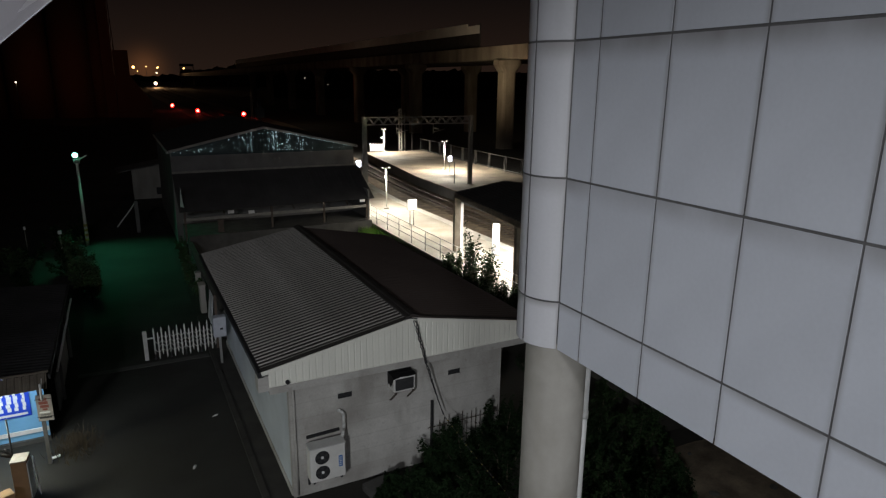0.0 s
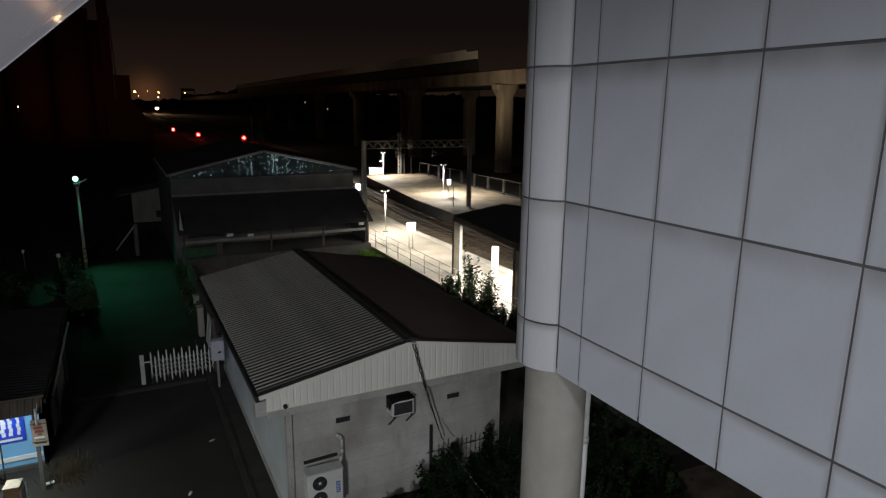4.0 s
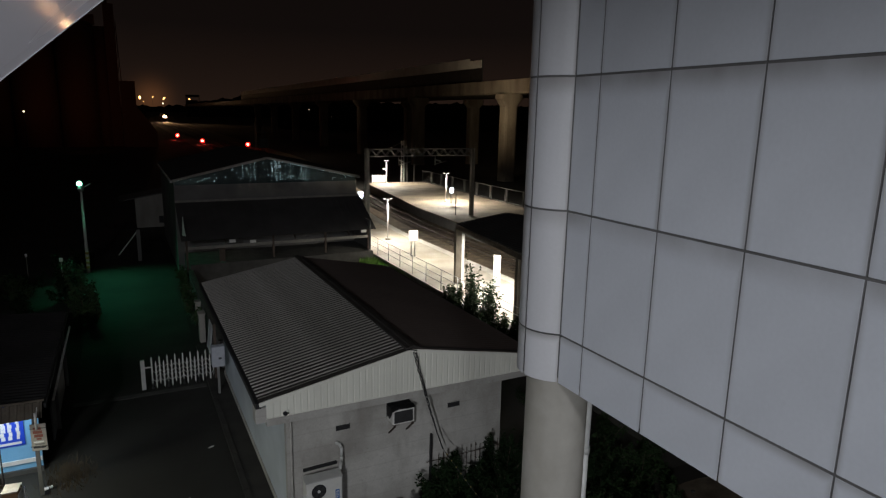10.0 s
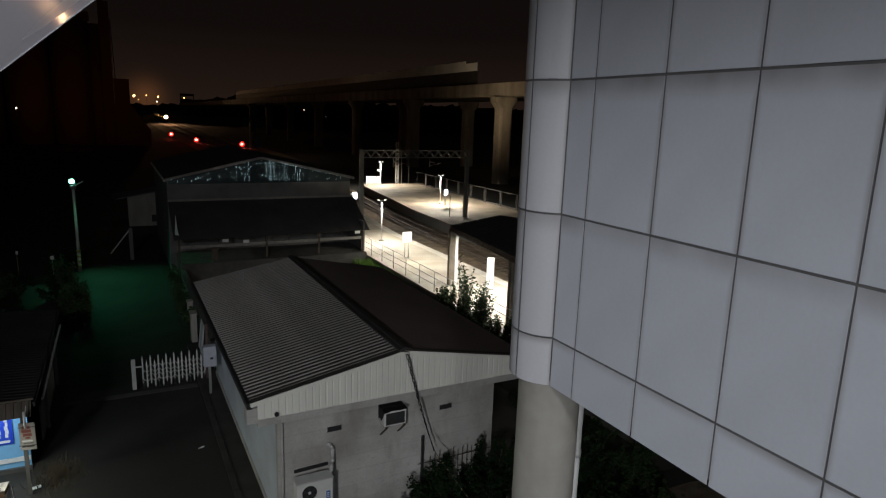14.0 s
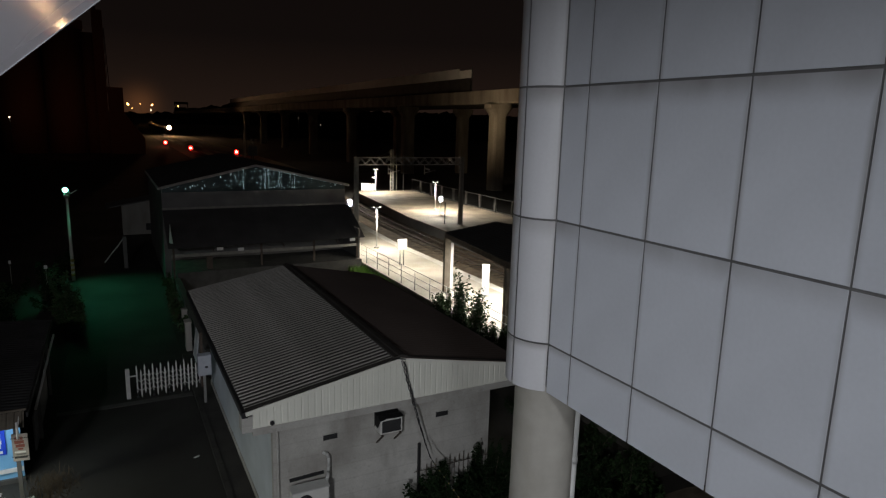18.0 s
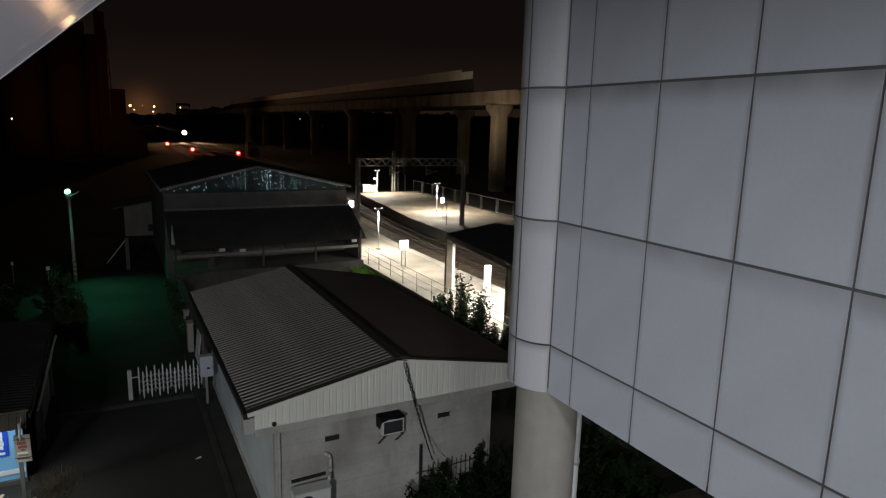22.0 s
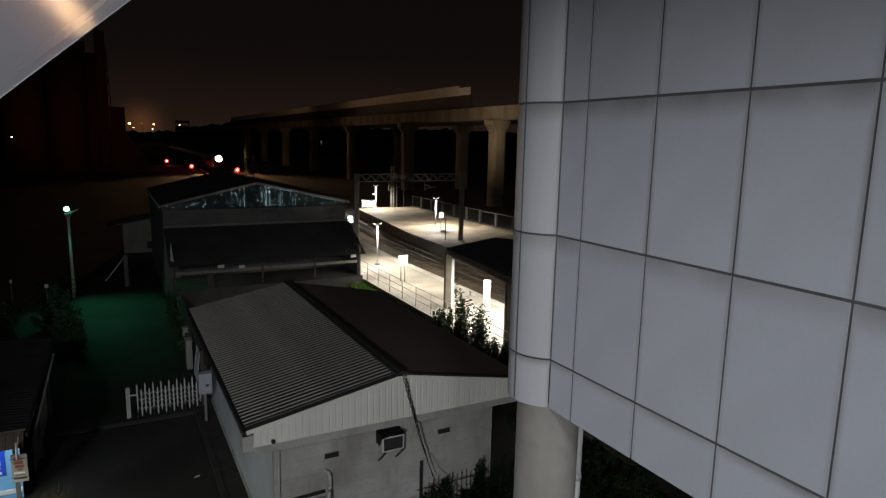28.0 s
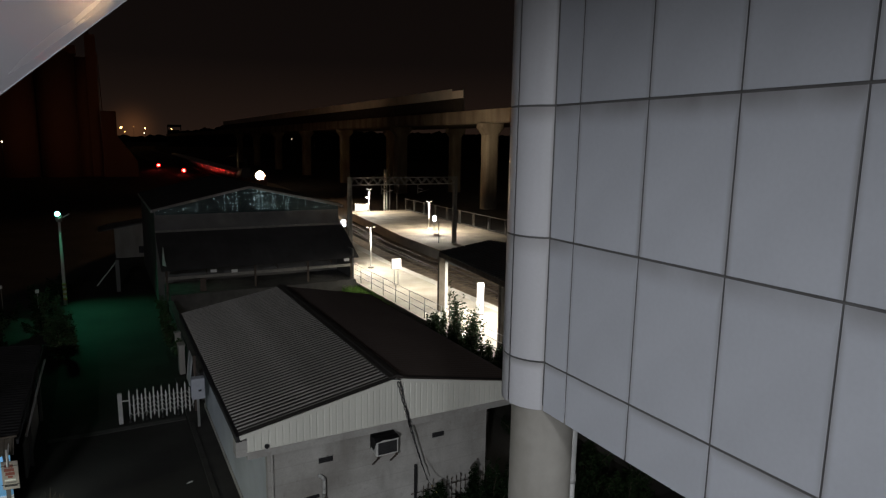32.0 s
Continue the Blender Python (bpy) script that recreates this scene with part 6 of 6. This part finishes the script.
def plants():
    seeds = 40
    for x, y, h, sp in ((6.9, 12.6, 1.5, 1.1), (8.1, 12.2, 1.7, 1.2), (9.3, 12.5, 1.6, 1.2), (7.4, 11.2, 1.4, 1.2), (8.9, 10.9, 1.5, 1.2), (10.4, 11.4, 1.7, 1.2), (6.2, 11.6, 0.9, 0.9), (4.7, 12.3, 0.55, 0.55), (5.2, 12.7, 0.7, 0.5), (5.8, 12.3, 1.0, 0.7), (6.3, 12.9, 1.15, 0.5), (5.0, 11.6, 0.6, 0.6), (5.9, 11.5, 0.9, 0.7), (6.85, 13.1, 1.45, 0.45), (7.4, 13.1, 1.55, 0.5), (8.1, 13.1, 1.7, 0.5), (8.75, 13.1, 2.0, 0.5),
                        (7.6, 9.3, 1.5, 1.2), (9.3, 8.4, 1.9, 1.3), (11.0, 9.9, 1.3, 0.9), (10.2, 7.0, 1.2, 1.1), (8.2, 7.2, 1.5, 1.2), (6.4, 7.4, 1.9, 0.9), (7.0, 5.0, 1.7, 1.2), (9.0, 5.2, 1.8, 1.3), (11.6, 13.5, 1.5, 1.0), (12.2, 16.0, 1.5, 1.1)):
        seeds += 1
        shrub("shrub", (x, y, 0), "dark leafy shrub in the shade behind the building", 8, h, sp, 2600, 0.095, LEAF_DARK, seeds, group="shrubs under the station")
    for x, y, h, sp in ((9.5, 9.7, 1.2, 0.7), (9.0, 9.2, 1.1, 0.7), (9.75, 10.5, 1.4, 0.6), (8.5, 9.9, 1.2, 0.5), (10.2, 10.2, 1.0, 0.6), (10.9, 10.6, 1.2, 0.8), (11.6, 9.9, 1.1, 0.7), (11.2, 8.9, 1.0, 0.7), (11.9, 11.4, 1.3, 0.9), (12.6, 12.2, 1.3, 0.9), (11.3, 12.4, 1.5, 0.9), (12.9, 13.8, 1.3, 0.9), (12.4, 10.7, 0.8, 0.5)):
        seeds += 1
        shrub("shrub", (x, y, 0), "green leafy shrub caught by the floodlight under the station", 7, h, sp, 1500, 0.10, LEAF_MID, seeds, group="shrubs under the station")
    for x, y, h, sp in ((-2.2, 34.0, 1.5, 0.7), (-2.6, 36.0, 1.7, 0.8), (-1.9, 32.6, 1.1, 0.6), (2.7, 31.0, 1.2, 0.5), (2.6, 33.5, 1.5, 0.6), (2.75, 40.2, 0.8, 0.4), (2.6, 37.2, 1.1, 0.5), (-5.4, 38.2, 1.5, 0.9), (-6.6, 38.8, 1.5, 0.9), (-2.9, 38.6, 2.1, 0.6), (-2.3, 37.0, 1.6, 0.6), (-1.8, 35.4, 1.2, 0.5)):
        seeds += 1
        shrub("shrub", (x, y, 0), "loose shrub at the lane edge under the yard lamp", 7, h, sp, 420, 0.2, LEAF, seeds, group="lane shrubs")
    for x, y, h, sp in ((-3.6, 42.0, 1.8, 1.1), (-5.0, 39.5, 1.5, 1.2), (-3.1, 37.5, 1.5, 0.9), (-6.8, 38.0, 1.6, 1.3), (-8.5, 40.0, 1.9, 1.4), (-4.6, 35.0, 1.3, 1.0), (-2.9, 45.8, 1.5, 0.8)):
        seeds += 1
        shrub("shrub", (x, y, 0), "shrub at the lane edge under the yard lamp", 6, h, sp, 700, 0.2, LEAF_DARK, seeds, group="lane shrubs")
    rng = random.Random(9)
    bm = B()
    for _ in range(1500):
        x, y = rng.uniform(13.3, 14.36), rng.triangular(32.0, 38.6, 37.6)
        h = rng.uniform(0.15, 0.55)
        a = rng.uniform(0, 6.28)
        dx, dy = 0.02 * math.cos(a), 0.02 * math.sin(a)
        lean = (rng.uniform(-0.15, 0.15), rng.uniform(-0.15, 0.15))
        vs = [bm.verts.new(p) for p in ((x - dx, y - dy, 0.55), (x + dx, y + dy, 0.55), (x + lean[0], y + lean[1], 0.55 + h))]
        bm.faces.new(vs)
    tagged(solid("grass", bm, GRASS, "bright grass on the bank below the platform", "grass"), kind="stuff")
    y = 26.2
    while y < 36.2:
        ln = rng.uniform(0.55, 1.15)
        s = thing("loose_slab", (14.22 + rng.uniform(-0.06, 0.05), y + ln / 2, 0.62), "loose pale concrete slab on the bank below the platform", "slab", "loose slabs", turn=rng.uniform(-9, 9))
        bm = B()
        box(bm, (-0.13, -ln / 2, 0), (0.13, ln / 2, 0.09))
        part("slab", bm, EDGE, s, bevel=0.012)
        y += ln + rng.choice((0.08, 0.12, 0.5, 0.9))
    bm = B()
    extrude_y(bm, [(12.6, -0.02), (14.38, -0.02), (14.38, 0.62), (13.3, 0.56)], 12, 47)
    solid("bank", bm, SOIL, "earth bank below the platform back", "bank", kind="structure")
    bm = B()
    for _ in range(520):
        x, y = rng.gauss(-1.92, 0.26), rng.gauss(18.75, 0.36)
        h = rng.uniform(0.06, 0.30)
        a = rng.uniform(0, 6.28)
        vs = [bm.verts.new(p) for p in ((x - 0.012, y, 0), (x + 0.012, y, 0), (x + rng.uniform(-0.12, 0.12), y + rng.uniform(-0.12, 0.12), h))]
        bm.faces.new(vs)
    tagged(solid("dry_weeds", bm, DRY, "dry weeds at the foot of the shelter post", "weeds"), kind="stuff")


plants()


def rubble_patch():
    """Bare earth with stones at the edge of the shrubs."""
    rng = random.Random(17)
    bm = B()
    n, rings = 28, []
    for k, (r, z) in enumerate(((1.0, -0.015), (0.75, 0.05), (0.4, 0.10), (0.12, 0.12))):
        rings.append([bm.verts.new((13.5 + 2.3 * r * math.cos(a) * (1 + 0.2 * noise.noise((a, k, 4))), 9.2 + 2.2 * r * math.sin(a) * (1 + 0.2 * noise.noise((a, k, 8))), z + 0.03 * noise.noise((a * 3, k, 2))))
                      for a in [2 * math.pi * i / n for i in range(n)]])
    for p, q in zip(rings, rings[1:]):
        for i in range(n):
            bm.faces.new((p[i], p[(i + 1) % n], q[(i + 1) % n], q[i]))
    bm.faces.new(rings[-1])
    solid("earth_patch", bm, PALE_EARTH, "pale bare earth patch at the edge of the shrubs", "ground", kind="structure", smooth=True)
    for _ in range(16):
        a, d, r = rng.uniform(0, 6.28), rng.uniform(0, 1) ** 0.5, rng.uniform(0.06, 0.17)
        st = thing("stone", (13.5 + 1.9 * d * math.cos(a), 9.2 + 1.8 * d * math.sin(a), 0.04 + 0.08 * (1 - d)), "pale rough stone lying on bare earth", "stone", "stones on bare earth", turn=rng.uniform(0, 360))
        bm = B()
        ball(bm, (0, 0, 0), 1.0, 8, 5)
        for v in bm.verts:
            v.co *= 1 + 0.25 * noise.noise((v.co.x * 2 + a, v.co.y * 2, v.co.z * 2 + d))
            v.co = Vector((v.co.x * r, v.co.y * r * 0.75, v.co.z * r * 0.5))
        part("rock", bm, KERB, st)


rubble_patch()


def fence_behind():
    f = thing("wire_fence", (0, 0, 0), "low rusty wire fence among the shrubs", "fence")
    for i in range(14):
        bm = B()
        x = 6.9 + i * 0.14
        bar(bm, (x, 13.6, 0.0), (x, 13.6, 1.25 + 0.05 * (i % 3)), 0.012, 0.012)
        part("bar", bm, RUST, f)
    bm = B()
    bar(bm, (6.55, 13.6, 1.1), (9.0, 13.6, 1.1), 0.016, 0.016)
    part("rail", bm, RUST, f)
    bm = B()
    bar(bm, (6.7, 13.66, 0.0), (6.7, 13.66, 1.85), 0.06, 0.06)
    part("post", bm, DARKSTEEL, f)


fence_behind()


# ---- train ----
def locomotive():
    l = thing("locomotive", (0, 0, 0), "orange diesel locomotive with one bright headlight", "locomotive")
    bm = B()
    box(bm, (-1.35, 0.6, 0.95), (1.35, 14.5, 2.3))
    part("hood", bm, LOCO, l, bevel=0.12)
    bm = B()
    extrude_y(bm, [(-1.4, 0.9), (1.4, 0.9), (1.45, 2.6), (1.2, 3.5), (0.6, 3.75), (-0.6, 3.75), (-1.2, 3.5), (-1.45, 2.6)], 0.0, 3.2)
    part("cab", bm, LOCO, l, bevel=0.05)
    for x in (-0.62, 0.62):
        bm = B()
        box(bm, (x - 0.45, -0.02, 2.35), (x + 0.45, -0.004, 3.0))
        part("windscreen", bm, GLASS_DARK, l)
    # case drawn deep to keep the glow off the ground beside the line
    bm = B()
    tube(bm, (0, 0.0, 3.33), (0, -1.05, 3.33), 0.76, 0.80, n=28, caps=False)
    hl = part("headlight_case", bm, BLACK, l)
    # disc made wider than a real lens to take in the lamp's glare
    bm = B()
    tube(bm, (0, -0.04, 3.33), (0, -0.06, 3.33), 0.74, n=28)
    part("headlight", bm, HEAD_GLOW, hl)
    bm = B()
    box(bm, (-1.3, -0.35, 0.35), (1.3, 0.6, 0.9))
    part("buffer_beam", bm, BLACK, l)
    bm = B()
    box(bm, (-1.1, 1.0, 0.75), (1.1, 14.2, 0.94))
    part("underframe", bm, BLACK, l)
    for y in (2.2, 4.0, 10.6, 12.4):
        for x in (-0.6, 0.6):
            bm = B()
            tube(bm, (x - 0.06, y, 0.45), (x + 0.06, y, 0.45), 0.45, n=20)
            part("wheel", bm, DARKSTEEL, l)
    return l


def wagon():
    w = thing("hopper_wagon", (0, 0, 0), "dark covered hopper wagon with glossy sides", "wagon", "train wagons")
    bm = B()
    extrude_y(bm, [(-1.1, 1.0), (1.1, 1.0), (1.4, 1.6), (1.4, 2.9), (0.9, 3.5), (-0.9, 3.5), (-1.4, 2.9), (-1.4, 1.6)], 0.3, 13.5)
    part("body", bm, WAGON, w, bevel=0.06)
    for i in range(9):
        y = 0.9 + i * 1.5
        for x in (-1.42, 1.42):
            bm = B()
            box(bm, (x - 0.03, y - 0.05, 1.6), (x + 0.03, y + 0.05, 2.9))
            part("rib", bm, WAGON, w)
    bm = B()
    box(bm, (-1.0, 0.0, 0.72), (1.0, 13.8, 0.98))
    part("underframe", bm, BLACK, w)
    for y in (1.5, 3.2, 10.6, 12.3):
        for x in (-0.55, 0.55):
            bm = B()
            tube(bm, (x - 0.06, y, 0.42), (x + 0.06, y, 0.42), 0.42, n=18)
            part("wheel", bm, DARKSTEEL, w)
    return w


LOCO_OB = locomotive()
WAGONS = [wagon()]
for _ in range(9):
    WAGONS.append(copy_thing(WAGONS[0], pose(0, 0, 0)))


def motions():
    """The goods train rolls in along the line and keeps coming."""
    front = [(0, 602), (3, 557), (6, 512), (9, 468), (12, 424), (14, 393), (16.5, 357), (18, 337), (20, 306), (22, 276), (24, 246), (25.5, 222), (27.5, 192), (29, 171), (30, 155.5), (31, 139), (32, 125)]
    ts, fy = [p[0] for p in front], [p[1] for p in front]
    for k, ob in enumerate([LOCO_OB] + WAGONS):
        rows = []
        for t in range(0, 33):
            y = float(np.interp(t, ts, fy)) + (0 if k == 0 else 14.9 + (k - 1) * 14.0)
            a, b = (track_x(y + 1), y + 1, rise(y + 1)), (track_x(y + 13), y + 13, rise(y + 13))
            turn = math.degrees(math.atan2(-(b[0] - a[0]), 12))
            tilt = math.degrees(math.atan2(b[2] - a[2], 12))
            rows.append((t, pose(track_x(y), y, rise(y) + 0.375, tilt, 0, turn)))
        walk(ob, rows)


motions()
